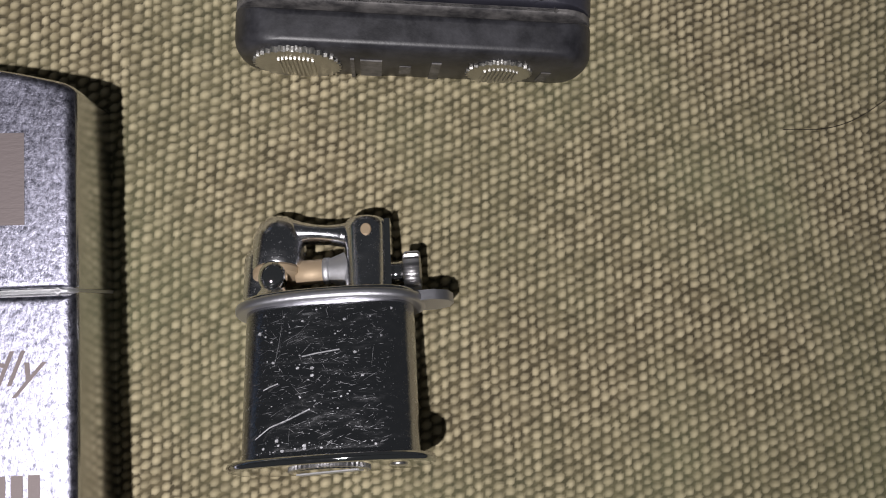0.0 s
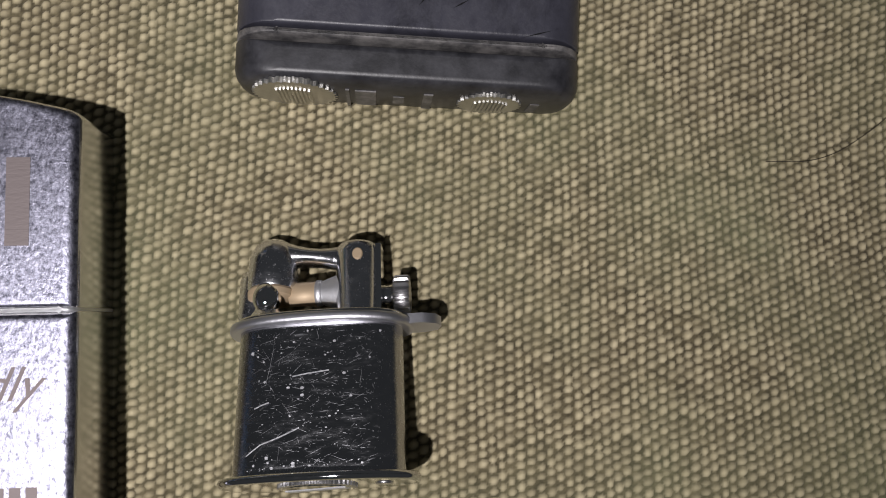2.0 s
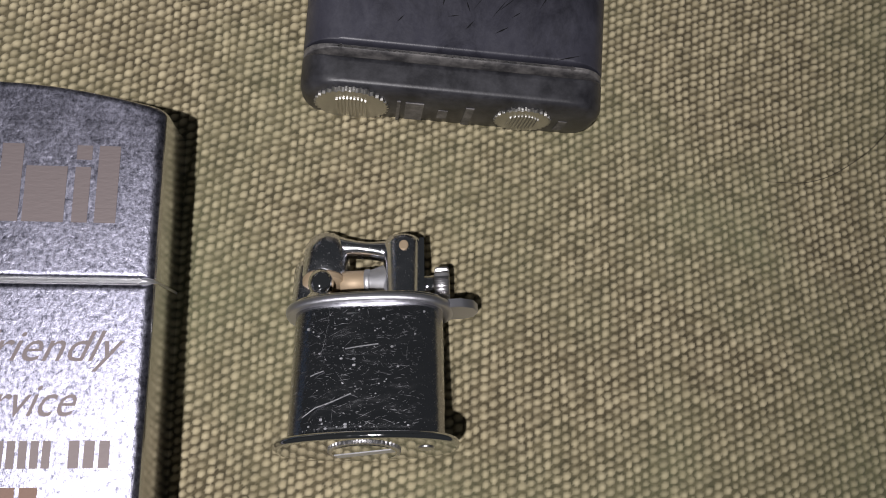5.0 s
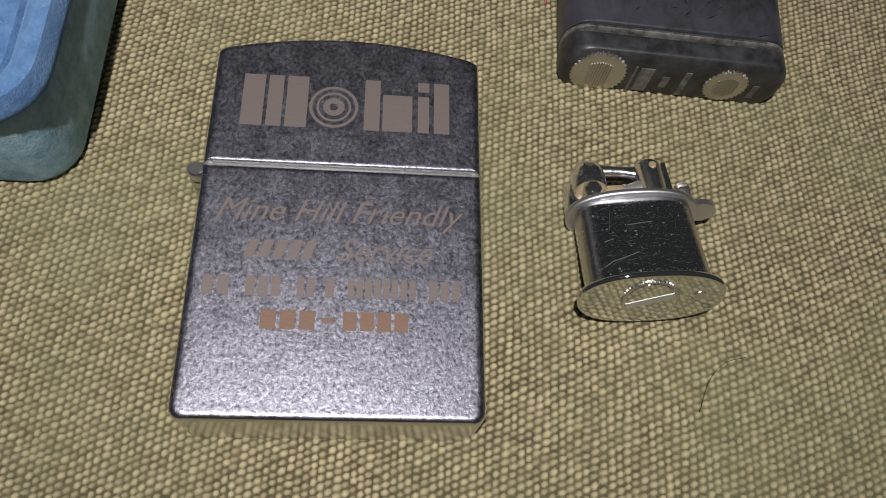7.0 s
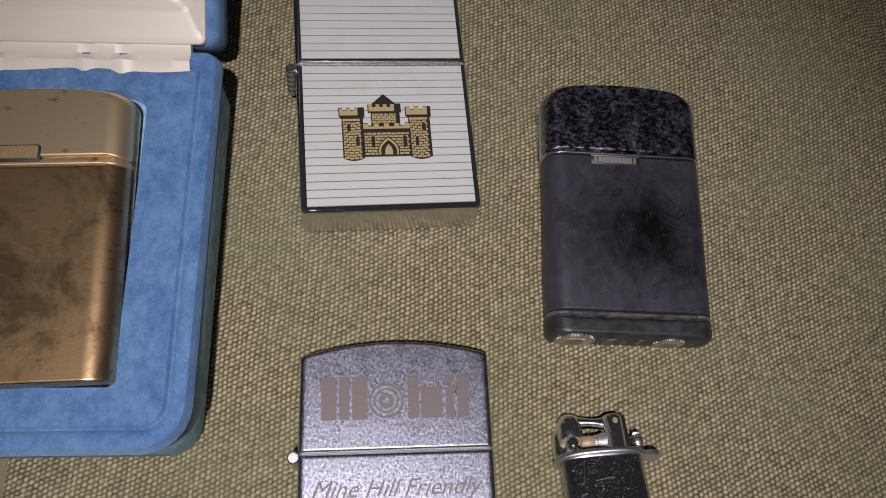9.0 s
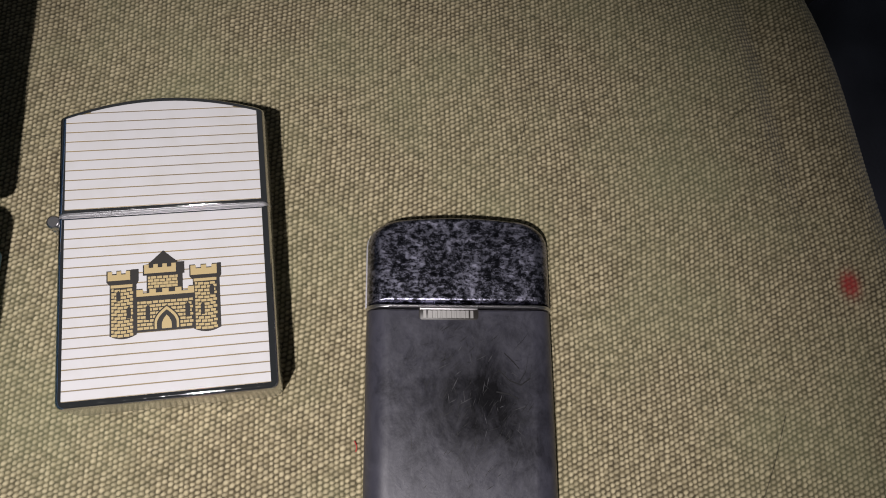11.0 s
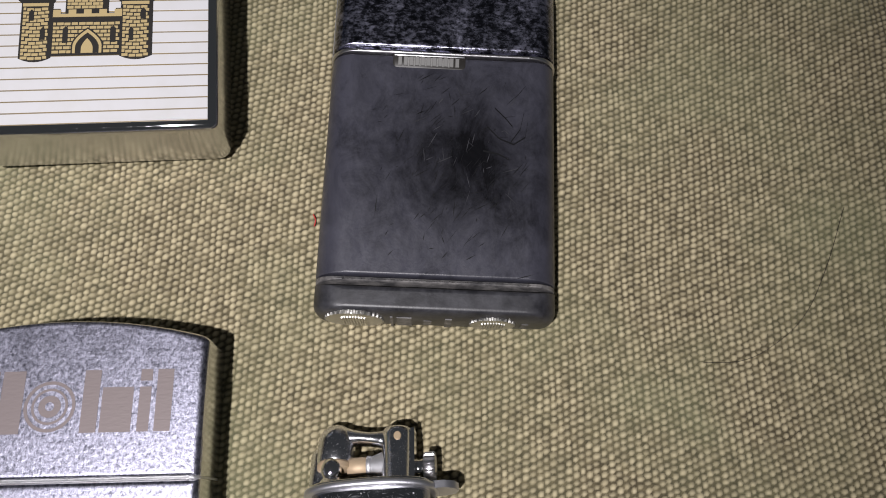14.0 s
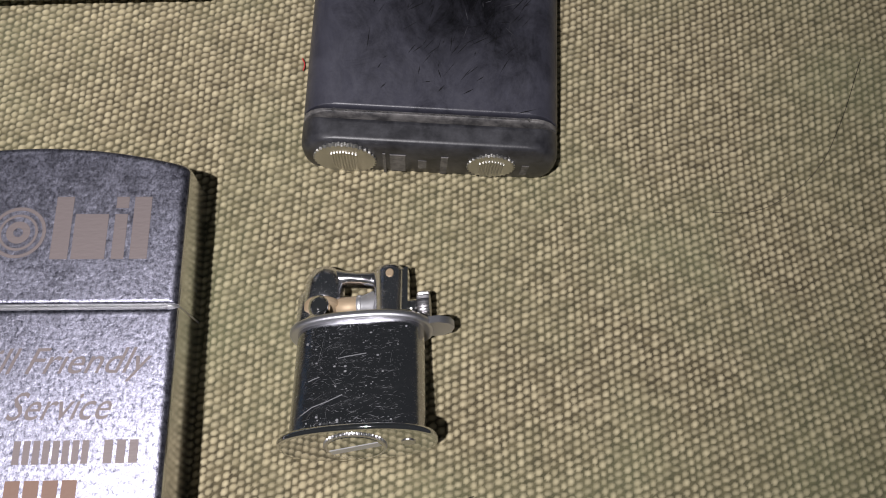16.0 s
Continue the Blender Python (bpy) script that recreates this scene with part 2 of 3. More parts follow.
def part(name, bm, mat, parent, label="", smooth=45, at=None):
    ob = new(name, finish(bm, name, mat, smooth))
    ob.parent = parent
    if at is not None:
        ob.matrix_basis = at
    return tagged(ob, label) if label else ob


def thing(name, m, label, category, group="", kind=""):
    ob = new(name)
    ob.empty_display_size = 0.01
    ob.matrix_basis = m
    return tagged(ob, label, category, group, kind)


def lying(x, y, z, yaw, slope_x=0.0, slope_y=0.0, size=(1, 1, 1)):
    """A pose in mm whose local z is the normal of a plane with these slopes."""
    n = Vector((-slope_x, -slope_y, 1)).normalized()
    ax = Vector((math.cos(radians(yaw)), math.sin(radians(yaw)), 0))
    ax = (ax - n * ax.dot(n)).normalized()
    ay = n.cross(ax)
    m = Matrix((ax, ay, n)).transposed().to_4x4()
    return Matrix.Translation((x * MM, y * MM, z * MM)) @ m @ Matrix.Diagonal((*size, 1))


def loft(rings, caps=(True, True), closed=False, bm=None):
    """Skin between rings of points in mm."""
    bm = bm or bmesh.new()
    vs = [[bm.verts.new(Vector(p) * MM) for p in ring] for ring in rings]
    pairs = list(zip(vs, vs[1:])) + ([(vs[-1], vs[0])] if closed else [])
    for a, b in pairs:
        for i in range(len(a)):
            j = (i + 1) % len(a)
            bm.faces.new((a[i], a[j], b[j], b[i]))
    if caps[0]:
        bm.faces.new(vs[0][::-1])
    if caps[1]:
        bm.faces.new(vs[-1])
    return bm


def rounded(x0, x1, y0, y1, radii, seg=5, dome=0.0):
    """Outline of a rectangle with corner radii (bl, br, tr, tl); dome lifts the top edge's middle."""
    pts = []
    for (cx, cy, sx, sy, a0), r in zip(((x0, y0, 1, 1, 180), (x1, y0, -1, 1, 270), (x1, y1, -1, -1, 0), (x0, y1, 1, -1, 90)), radii):
        r = max(r, 0.02)
        for k in range(seg + 1):
            a = radians(a0 + 90 * k / seg)
            pts.append((cx + sx * r + r * math.cos(a), cy + sy * r + r * math.sin(a)))
        if a0 == 0 and dome:
            for k in range(1, 10):
                pts.append((x1 - r + (x0 - x1 + 2 * r) * k / 10, y1))
    if dome:
        mid, half = (x0 + x1) / 2, (x1 - x0) / 2
        pts = [(x, y - dome * ((x - mid) / half) ** 2 * max(0, (y - y0) / (y1 - y0)) ** 6) for x, y in pts]
    return pts


def slab(outline, z0, z1, bx, by, steps=4, bottom=True):
    """A solid between z0 and z1 whose edges round off by bx across and by along. outline(ix, iy) gives the ring."""
    rings = []
    arc = [math.pi / 2 * k / steps for k in range(steps + 1)]
    r = max(bx, by)
    if bottom:
        rings += [[(x, y, z0 + r * (1 - math.sin(a))) for x, y in outline(bx * (1 - math.cos(a)), by * (1 - math.cos(a)))] for a in arc[::-1]]
    else:
        rings += [[(x, y, z0) for x, y in outline(0, 0)]]
    rings += [[(x, y, z1 - r * (1 - math.sin(a))) for x, y in outline(bx * (1 - math.cos(a)), by * (1 - math.cos(a)))] for a in arc]
    if steps > 2:
        rings.append([(x, y, z1) for x, y in outline(bx + 0.5, by + 0.3)])
        if bottom:
            rings.insert(0, [(x, y, z0) for x, y in outline(bx + 0.5, by + 0.3)])
    return loft(rings)


def plate(pts, z0, z1, bm=None):
    return loft([[(x, y, z0) for x, y in pts], [(x, y, z1) for x, y in pts]], bm=bm)


def rod(p, q, r, seg=16, bm=None, r2=None, bevel=0.0):
    """A round bar from p to q in mm."""
    p, q = Vector(p), Vector(q)
    d = (q - p)
    n = d.normalized()
    u = n.orthogonal().normalized()
    v = n.cross(u)
    r2 = r if r2 is None else r2
    stations = [(0, r), (1, r2)] if not bevel else [(0, r - bevel), (bevel / d.length, r), (1 - bevel / d.length, r2), (1, r2 - bevel)]
    return loft([[p + d * s + (u * math.cos(2 * math.pi * k / seg) + v * math.sin(2 * math.pi * k / seg)) * rr for k in range(seg)] for s, rr in stations], bm=bm)


def gear(p, q, r, depth, teeth, bm=None):
    p, q = Vector(p), Vector(q)
    n = (q - p).normalized()
    u = n.orthogonal().normalized()
    v = n.cross(u)
    prof = []
    for k in range(teeth * 4):
        rr = r if k % 4 in (0, 1) else r - depth
        a = 2 * math.pi * k / (teeth * 4)
        prof.append((rr, a))
    return loft([[c + (u * math.cos(a) + v * math.sin(a)) * rr * s for rr, a in prof] for c, s in ((p, 0.9), (p + (q - p) * 0.12, 1), (p + (q - p) * 0.88, 1), (q, 0.9))], bm=bm)


def ridges(cx, y0, y1, z, half, count):
    """The part of a ridged thumb wheel that shows, bulging towards z; its ridges run along y."""
    prof = []
    for k in range(count):
        for f, d in ((0.1, 0.0), (0.7, 0.0), (0.75, 0.22), (1.0, 0.22)):
            u = (k + f) / count * 2 - 1
            prof.append((cx + u * half, z - 0.15 * u * u - d))
    prof += [(cx + half, z - 3), (cx - half, z - 3)]
    return loft([[(x, y, zz) for x, zz in prof] for y in (y0, y1)])


def ball(c, r, bm=None, squash=1.0, seg=18, rings=10):
    c = Vector(c)
    rr = []
    for i in range(1, rings):
        a = math.pi * i / rings
        rr.append([c + Vector((r * math.sin(a) * math.cos(2 * math.pi * k / seg), r * math.sin(a) * math.sin(2 * math.pi * k / seg), -r * squash * math.cos(a))) for k in range(seg)])
    return loft(rr, bm=bm)


def ring_plate(cx, cy, r0, r1, z0, z1, seg=40, bm=None):
    c = [(math.cos(2 * math.pi * k / seg), math.sin(2 * math.pi * k / seg)) for k in range(seg)]
    rings = [[(cx + r * a, cy + r * b, z) for a, b in c] for r, z in ((r0, z0), (r0, z1), (r1, z1), (r1, z0))]
    return loft(rings, (False, False), True, bm=bm)


def writing(text, size, width, x, y, z, mat, parent, name="lettering", shear=0.0, label=""):
    """Raised words, width mm wide, from x at baseline y."""
    cu = bpy.data.curves.new(name, "FONT")
    cu.body, cu.size, cu.shear, cu.extrude, cu.resolution_u = text, size * MM, shear, 0.00002, 3
    tmp = bpy.data.objects.new("tmp", cu)
    scene.collection.objects.link(tmp)
    bpy.context.view_layer.update()
    me = bpy.data.meshes.new_from_object(tmp.evaluated_get(bpy.context.evaluated_depsgraph_get()))
    bpy.data.objects.remove(tmp)
    xs = [v.co.x for v in me.vertices]
    k = width * MM / (max(xs) - min(xs))
    me.transform(Matrix.Translation((x * MM, y * MM, z * MM)) @ Matrix.Diagonal((k, 1, 1, 1)) @ Matrix.Translation((-min(xs), 0, 0)))
    me.materials.clear()
    me.materials.append(mat.m)
    ob = new(name, me)
    ob.parent = parent
    return tagged(ob, label) if label else ob


def thread(name, pts, r, mat, label, category):
    cu = bpy.data.curves.new(name, "CURVE")
    cu.dimensions, cu.bevel_depth, cu.bevel_resolution, cu.resolution_u = "3D", r * MM, 1, 6
    sp = cu.splines.new("BEZIER")
    sp.bezier_points.add(len(pts) - 1)
    for b, p in zip(sp.bezier_points, pts):
        b.co = Vector(p) * MM
        b.handle_left_type = b.handle_right_type = "AUTO"
    tmp = bpy.data.objects.new("tmp", cu)
    scene.collection.objects.link(tmp)
    bpy.context.view_layer.update()
    me = bpy.data.meshes.new_from_object(tmp.evaluated_get(bpy.context.evaluated_depsgraph_get()))
    bpy.data.objects.remove(tmp)
    me.materials.clear()
    me.materials.append(mat.m)
    return tagged(new(name, me), label, category)


# ---- the cloth: one woven sheet, draped over an edge on its far side ----
def lay(x, y):
    """Height of the cloth, in mm, at x, y in mm."""
    z = 3.8 / (1 + np.exp((y - 14) / 6)) / (1 + np.exp(-(x + 16) / 5)) + 1.0 / (1 + np.exp((y - 5) / 8)) / (1 + np.exp(-(x + 24) / 3))
    z = z - 3.0 * np.exp(-((y - 62) / 36) ** 2) / (1 + np.exp(-(x + 8) / 10))
    z = z + 2.6 * np.exp(-((x + 64) / 22) ** 2 - ((y - 98) / 34) ** 2)
    z = z + 0.9 * np.sin(x / 17 + y / 29) * np.clip((x - 26) / 25, 0, 1) + 0.7 * np.sin(y / 13 - x / 21) * np.clip((x - 34) / 30, 0, 1)
    z = z + 0.5 * np.sin((x + 0.8 * y) / 9) * np.clip((y - 112) / 40, 0, 1)
    z = z - 2.8 * np.exp(-((x - 84 + (y - 120) * 0.1) / 4.5) ** 2) * np.clip((y - 95) / 40, 0, 1)
    z = z - 1.8 * np.exp(-((x + 7) / 8) ** 2 - ((y - 21) / 6) ** 2)
    edge = 108 - (y - 122) * 0.19 + 2.0 * np.sin(y / 19)
    over = np.clip(x - edge + 12, 0, None)
    return z - np.minimum(over ** 2 * 0.06, 150) - np.clip(over - 18, 0, None) * 2.0


def axis(lo, hi, a, b, fine, steps):
    grow = lambda n, length: (np.arange(1, n + 1) / n) ** 2 * length
    return np.concatenate([a - grow(steps, a - lo)[::-1], np.arange(a, b, fine), b + grow(steps, hi - b)])


PITCH_X, PITCH_Y = 1.12, 1.14
gx = axis(-420, 160, -136, 120, 0.23, 40)
gy = axis(-420, 420, -52, 196, 0.23, 40)
X, Y = np.meshgrid(gx, gy)
U = X / PITCH_X + 0.35 * np.sin(Y / 23) + 0.22 * np.sin(Y / 7.3 + X / 31) + 0.1 * np.sin(Y / 2.9 + X)
warp = np.floor(U)
V = Y / PITCH_Y + 0.4 * np.sin(X / 27) + 0.25 * np.sin(X / 9.1 + Y / 37) + 0.07 * np.sin(X / 2.3 + Y * 1.3) + 0.5 * (warp % 2)
weft = np.floor(V)
table = np.random.rand(701, 709)
chance = table[warp.astype(int) % 701, weft.astype(int) % 709]
other = table[(warp.astype(int) + 311) % 701, (weft.astype(int) + 97) % 709]
inside = ((X > -136.1) & (X < 120.1) & (Y > -52.1) & (Y < 196.1)).astype(float)
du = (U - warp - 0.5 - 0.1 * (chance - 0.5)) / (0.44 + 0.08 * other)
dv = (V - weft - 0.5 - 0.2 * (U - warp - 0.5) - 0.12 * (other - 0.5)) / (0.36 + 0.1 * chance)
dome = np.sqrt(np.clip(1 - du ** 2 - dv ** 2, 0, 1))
# low in the gaps, where the canvas colour is darkened as shade
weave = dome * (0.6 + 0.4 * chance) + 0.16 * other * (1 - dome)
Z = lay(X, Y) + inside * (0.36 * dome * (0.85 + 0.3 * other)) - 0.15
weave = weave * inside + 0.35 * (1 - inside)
stain = np.clip(1.25 * np.exp(-((X - 92.0) / 1.9) ** 2 - ((Y - 94) / 2.6) ** 2), 0, 0.8)
ny, nx = X.shape
co = np.stack([X, Y, Z], -1).reshape(-1, 3) * MM
idx = np.arange(nx * ny).reshape(ny, nx)
quads = np.stack([idx[:-1, :-1], idx[:-1, 1:], idx[1:, 1:], idx[1:, :-1]], -1).reshape(-1, 4)
me = bpy.data.meshes.new("canvas_cloth")
me.vertices.add(len(co)), me.loops.add(quads.size), me.polygons.add(len(quads))
me.vertices.foreach_set("co", co.ravel())
me.loops.foreach_set("vertex_index", quads.ravel())
me.polygons.foreach_set("loop_start", np.arange(0, quads.size, 4))
me.polygons.foreach_set("use_smooth", np.ones(len(quads), dtype=bool))
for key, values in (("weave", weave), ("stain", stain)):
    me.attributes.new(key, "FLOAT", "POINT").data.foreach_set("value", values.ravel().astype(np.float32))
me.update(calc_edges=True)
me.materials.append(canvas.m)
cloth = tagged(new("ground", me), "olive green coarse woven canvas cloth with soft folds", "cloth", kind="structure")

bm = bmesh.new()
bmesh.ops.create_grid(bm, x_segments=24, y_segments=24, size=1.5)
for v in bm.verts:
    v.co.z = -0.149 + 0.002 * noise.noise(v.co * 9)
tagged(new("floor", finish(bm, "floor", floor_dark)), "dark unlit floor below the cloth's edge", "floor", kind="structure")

bundle = thing("fabric_bundle", pose(0.200, 0.177, -0.149), "grey-blue crumpled fabric lying in the dark beyond the cloth", "fabric")
bm = bmesh.new()
bmesh.ops.create_icosphere(bm, subdivisions=5, radius=1)
for v in bm.verts:
    n = v.co.normalized()
    k = 1 + 0.13 * noise.noise(n * 2.2) + 0.05 * noise.noise(n * 6)
    v.co = Vector((n.x * 0.055 * k, n.y * 0.09 * k, max(0, n.z * 0.08 * k)))
part("folds", bm, grey_blue, bundle)


# ---- flip-top lighters ----
def case_outline(y0, y1, dome=0.0, radii=(0.8, 0.8, 0.8, 0.8), w=38.0):
    return lambda ix, iy: rounded(-w / 2 + ix, w / 2 - ix, y0 + iy, y1 - iy, [max(r - max(ix, iy) * 0.5, 0.15) for r in radii], 4, dome)


SEAM, TOP, THICK = 34.6, 56.4, 12.8


def flip_case(root, metal, bx=1.9, top=TOP, dome=2.6):
    body = part("body", slab(case_outline(0, SEAM - 0.12, radii=(1.6, 1.6, 0.15, 0.15)), 0, THICK, bx, 0.75, 5), metal, root)
    lid = part("lid", slab(case_outline(SEAM + 0.12, top, dome, (0.15, 0.15, 1.8, 1.8)), 0, THICK, bx, 0.5, 5), metal, root)
    # metal strip added in the groove to stand for the seam's edge highlight
    part("seam_glint", slab(case_outline(SEAM - 0.24, SEAM + 0.24, radii=(0.1,) * 4, w=37.9), 0.2, THICK - 0.06, bx, 0.14, 4), seam_metal, root, "thin bright strip standing for the seam's edge highlight")
    for k in range(5):
        part("hinge_knuckle", rod((-19.9, SEAM - 0.6, 1.2 + 2.15 * k), (-19.9, SEAM - 0.6, 3.25 + 2.15 * k), 1.25, 14, bevel=0.3), dull_chrome, root)
    for shell in (body, lid):
        shell.data.materials.append(chrome_side.m)
        for p in shell.data.polygons:
            p.material_index = 1 if abs(p.normal.z) < 0.55 else 0
    return body, lid


def bars(root, name, spans, y0, y1, z, mat, label, shear=0.0):
    """Plain bars, one part each, in the place of marks."""
    for x0, x1 in spans:
        s = shear * (y1 - y0)
        part(name, plate([(x0, y0), (x1, y0), (x1 + s, y1), (x0 + s, y1)], z, z + 0.03), mat, root, label)


engraved = thing("flip_lighter", lying(-50.9, -22.7, -0.5, 3.1, -0.031, -0.038, (1.075, 1.074, 1.07)), "brushed chrome flip-top lighter with etched lettering, closed, lying on canvas", "lighter", "lighters on the cloth")
body, lid = flip_case(engraved, brushed, 1.2)
zt = THICK + 0.005
for spans, y0, y1 in ((((-14.7, -11.7), (-11.2, -9.1), (-8.6, -5.6), (2.4, 4.6), (12.3, 14.5)), 40.7, 49.2), (((5.0, 9.2), (10.0, 11.6)), 40.7, 46.8), (((10.0, 11.6),), 47.6, 49.2)):
    bars(lid, "logo_bar", spans, y0, y1, zt, etched, "flat pinkish etched bar")
for r0, r1 in ((0.6, 1.5), (2.1, 2.45), (3.0, 3.45)):
    part("logo_ring", ring_plate(-1.9, 44.3, r0, r1, zt, zt + 0.03), etched, lid, "pinkish etched ring")
writing("Mine Hill Friendly", 4.6, 32.6, -16.2, 26.2, zt, etched, body, shear=0.4, label="slanted etched words")


def marks(x0, x1, n, gap=0.3):
    """n narrow bars side by side between x0 and x1."""
    step = (x1 - x0) / n
    return [(x0 + step * k, x0 + step * (k + 1 - gap)) for k in range(n)]


bars(body, "word_bar", marks(-12.2, -3.0, 5), 20.8, 23.4, zt, etched, "etched bar", 0.3)
writing("Service", 4.8, 12.2, 0.0, 20.7, zt, etched, body, shear=0.4, label="slanted etched word")
for x0, x1, n in ((-16.8, -12.9, 2), (-11.4, -6.6, 3), (-5.0, -2.4, 2), (-1.4, 0.1, 1), (1.4, 10.4, 8), (11.8, 16.2, 3)):
    bars(body, "word_bar", marks(x0, x1, n), 15.6, 18.3, zt, etched, "etched bar")
for x0, x1, n, y0, y1 in ((-9.2, -2.0, 3, 11.3, 13.8), (-1.6, 0.2, 1, 12.2, 12.9), (1.0, 9.6, 4, 11.3, 13.8)):
    bars(body, "word_bar", marks(x0, x1, n, 0.2), y0, y1, zt, rust, "reddish etched bar")

castle_lighter = thing("flip_lighter", lying(-56.1, 67.2, 2.6, 6.0, -0.078, 0.009, (1.085, 1.105, 1.05)), "chrome flip-top lighter faced with white striped enamel and a castle, closed", "lighter", "lighters on the cloth")
body, lid = flip_case(castle_lighter, chrome, 1.5, 57.7, 3.3)


def enamel_panel(owner, y0, y1, count, dome=0.0):
    half = 17.6
    top = lambda x: y1 - dome * (x / half) ** 2
    xs = [-half + 2 * half * k / 16 for k in range(17)]
    part("panel_ground", plate([(-half, y0), (half, y0)] + [(x, top(x) - 0.03) for x in xs[::-1]], THICK, THICK + 0.05), gilt, owner, "gilt ground between the stripes")
    step = (y1 - y0) / count
    for k in range(count):
        a, b = y0 + k * step + 0.1, y0 + (k + 1) * step - 0.1
        if k == count - 1:
            b = y1
        line = [(x, min(b, top(x))) for x in xs]
        line = [(x, max(y, a + 0.02)) for x, y in line if top(x) > a + 0.05]
        low = [(line[0][0], a), (line[-1][0], a)]
        ring = low + line[::-1]
        part("enamel_strip", loft([[(x, y, THICK + 0.03) for x, y in ring], [(x, y, THICK + 0.12) for x, y in ring], [(x * 0.998, y + (0.05 if i < 2 else -0.05), THICK + 0.16) for i, (x, y) in enumerate(ring)]]), enamel, owner, smooth=8)


enamel_panel(body, 1.35, SEAM - 0.9, 18)
enamel_panel(lid, SEAM + 1.0, 56.6, 11, 2.9)

# castle emblem, in its own units of 0.0576 mm, y up from its foot
zc = THICK + 0.17
emblem = new("castle_emblem")
emblem.parent = castle_lighter
emblem.matrix_basis = Matrix.Translation((-0.25 * MM, 11.45 * MM, zc * MM)) @ Matrix.Diagonal((0.0565, 0.059, 1, 1))
tagged(emblem, "printed gold and black castle emblem")
foot = lambda x0, x1, y, d: [(x0 + (x1 - x0) * k / 8, y - d * (1 - (k / 4 - 1) ** 2)) for k in range(9)]
merlons = lambda x0, x1, y, h, n: [(x0 + (x1 - x0) * (k + j) / (2 * n - 1), y + (h if k % 2 == 0 else 0)) for k in range(2 * n - 2, -1, -1) for j in (1, 0)]
ink_shapes = [
    foot(-167, -86, 6, 11) + [(-86, 158), (-79, 170), (-79, 206), (-102, 206)] + merlons(-177, -102, 195, 10, 3) + [(-177, 170), (-167, 160)],
    foot(87, 171, 8, 11) + [(171, 160), (177, 170), (177, 208), (166, 208)] + merlons(77, 166, 197, 10, 3) + [(77, 170), (87, 160)],
    [(-88, 11), (94, 11)] + [(94, 126)] + merlons(-88, 94, 130, 13, 5),
    [(-55, 124), (56, 124), (56, 186), (-55, 186)],
    [(-66, 183), (62, 183), (62, 220), (42, 220), (-3, 259), (-50, 219), (-66, 216)],
]
bm = bmesh.new()
for i, s in enumerate(ink_shapes):
    plate(s, 0.01 + 0.002 * i, 0.03 + 0.002 * i, bm)
part("silhouette", bm, ink, emblem, "black castle silhouette")

unit = finish(plate([(-0.5, 0), (0.5, 0), (0.5, 1), (-0.5, 1)], 0.04, 0.055), "brick", gold_print)


def brick(x, y, w):
    ob = new("brick", unit)
    ob.parent = emblem
    ob.matrix_basis = Matrix.Translation((x * MM, y * MM, 0)) @ Matrix.Diagonal((w - 0.6, 7.6, 1, 1))


def courses(x0, x1, y0, y1, bow=0.0):
    """Brick courses in running bond; bow bends them like those of a round tower."""
    pitch = (y1 - y0) / round((y1 - y0) / 10.8)
    for r in range(round((y1 - y0) / pitch)):
        x = x0 - (9 if r % 2 else 0)
        while x < x1 - 5:
            a, b = max(x, x0), min(x + 16 + 1.5 * random.random(), x1)
            if b - a > 4:
                c = bow * (((a + b) / 2 - (x0 + x1) / 2) / ((x1 - x0) / 2)) ** 2
                brick((a + b) / 2, y0 + r * pitch + c + random.uniform(-0.4, 0.4), b - a)
            x += 18.6


courses(-162, -96, 1, 148, 4)
courses(93, 161, 4, 151, 4)
courses(-84, 86, 18, 107)
courses(-51, 41, 143, 181)
for x0, x1, y0, y1 in ((-147, -134, 110, 140), (-116, -103, 56, 90), (139, 153, 110, 140), (110, 122, 50, 86), (-59, -45, 46, 90), (62, 77, 46, 90)):
    m = (x0 + x1) / 2
    part("window_slit", plate([(x0, y0), (x1, y0), (x1, y1 - 5), (m, y1 + 3), (x0, y1 - 5)], 0.058, 0.064), ink, emblem, "black window slit")
for x0, x1, y, h, mh, n in ((-173, -105, 174, 18, 10, 3), (81, 163, 174, 20, 10, 3), (-62, 36, 189, 17, 11, 4), (-86, 91, 119, 9, 12, 5)):
    part("parapet", plate([(x0, y), (x1, y)] + merlons(x0, x1, y + h, mh, n), 0.066, 0.07), gold_print, emblem, "gold battlements")
for x0, x1, y in ((-164, -98, 151), (90, 161, 153)):
    part("tower_band", plate([(x0, y), (x1, y), (x1, y + 9), (x0, y + 9)], 0.058, 0.064), gold_print, emblem, "plain gold band")
arch = lambda r, base, h: [(-r + 5, base)] + [(5 - r * (1 - (k / 8) ** 1.8), base + h * (0.3 + 0.7 * k / 8)) for k in range(8)] + [(5, base + h)] + [(5 + r * (1 - (k / 8) ** 1.8), base + h * (0.3 + 0.7 * k / 8)) for k in range(7, -1, -1)] + [(5 + r, base)]
for r, h, z, mat, nm in ((41, 72, 0.06, ink, "door_outline"), (37, 67, 0.072, gold_print, "door_arch"), (30, 57, 0.085, ink, "door_shade"), (15, 41, 0.105, gold_print, "door_leaf")):
    part(nm, plate(arch(r, 17, h), z, z + 0.01), mat, emblem)


# ---- black butane lighter ----
BW, BH, BT = 36.4, 56.6, 10.0
black = thing("butane_lighter", lying(0.6, 42.2, -3.2, -0.3, -0.024, 0.012, (1.077, 1.142, 1.22)), "black pocket lighter with worn dark chrome cap, scuffed leatherette body", "lighter", "lighters on the cloth")


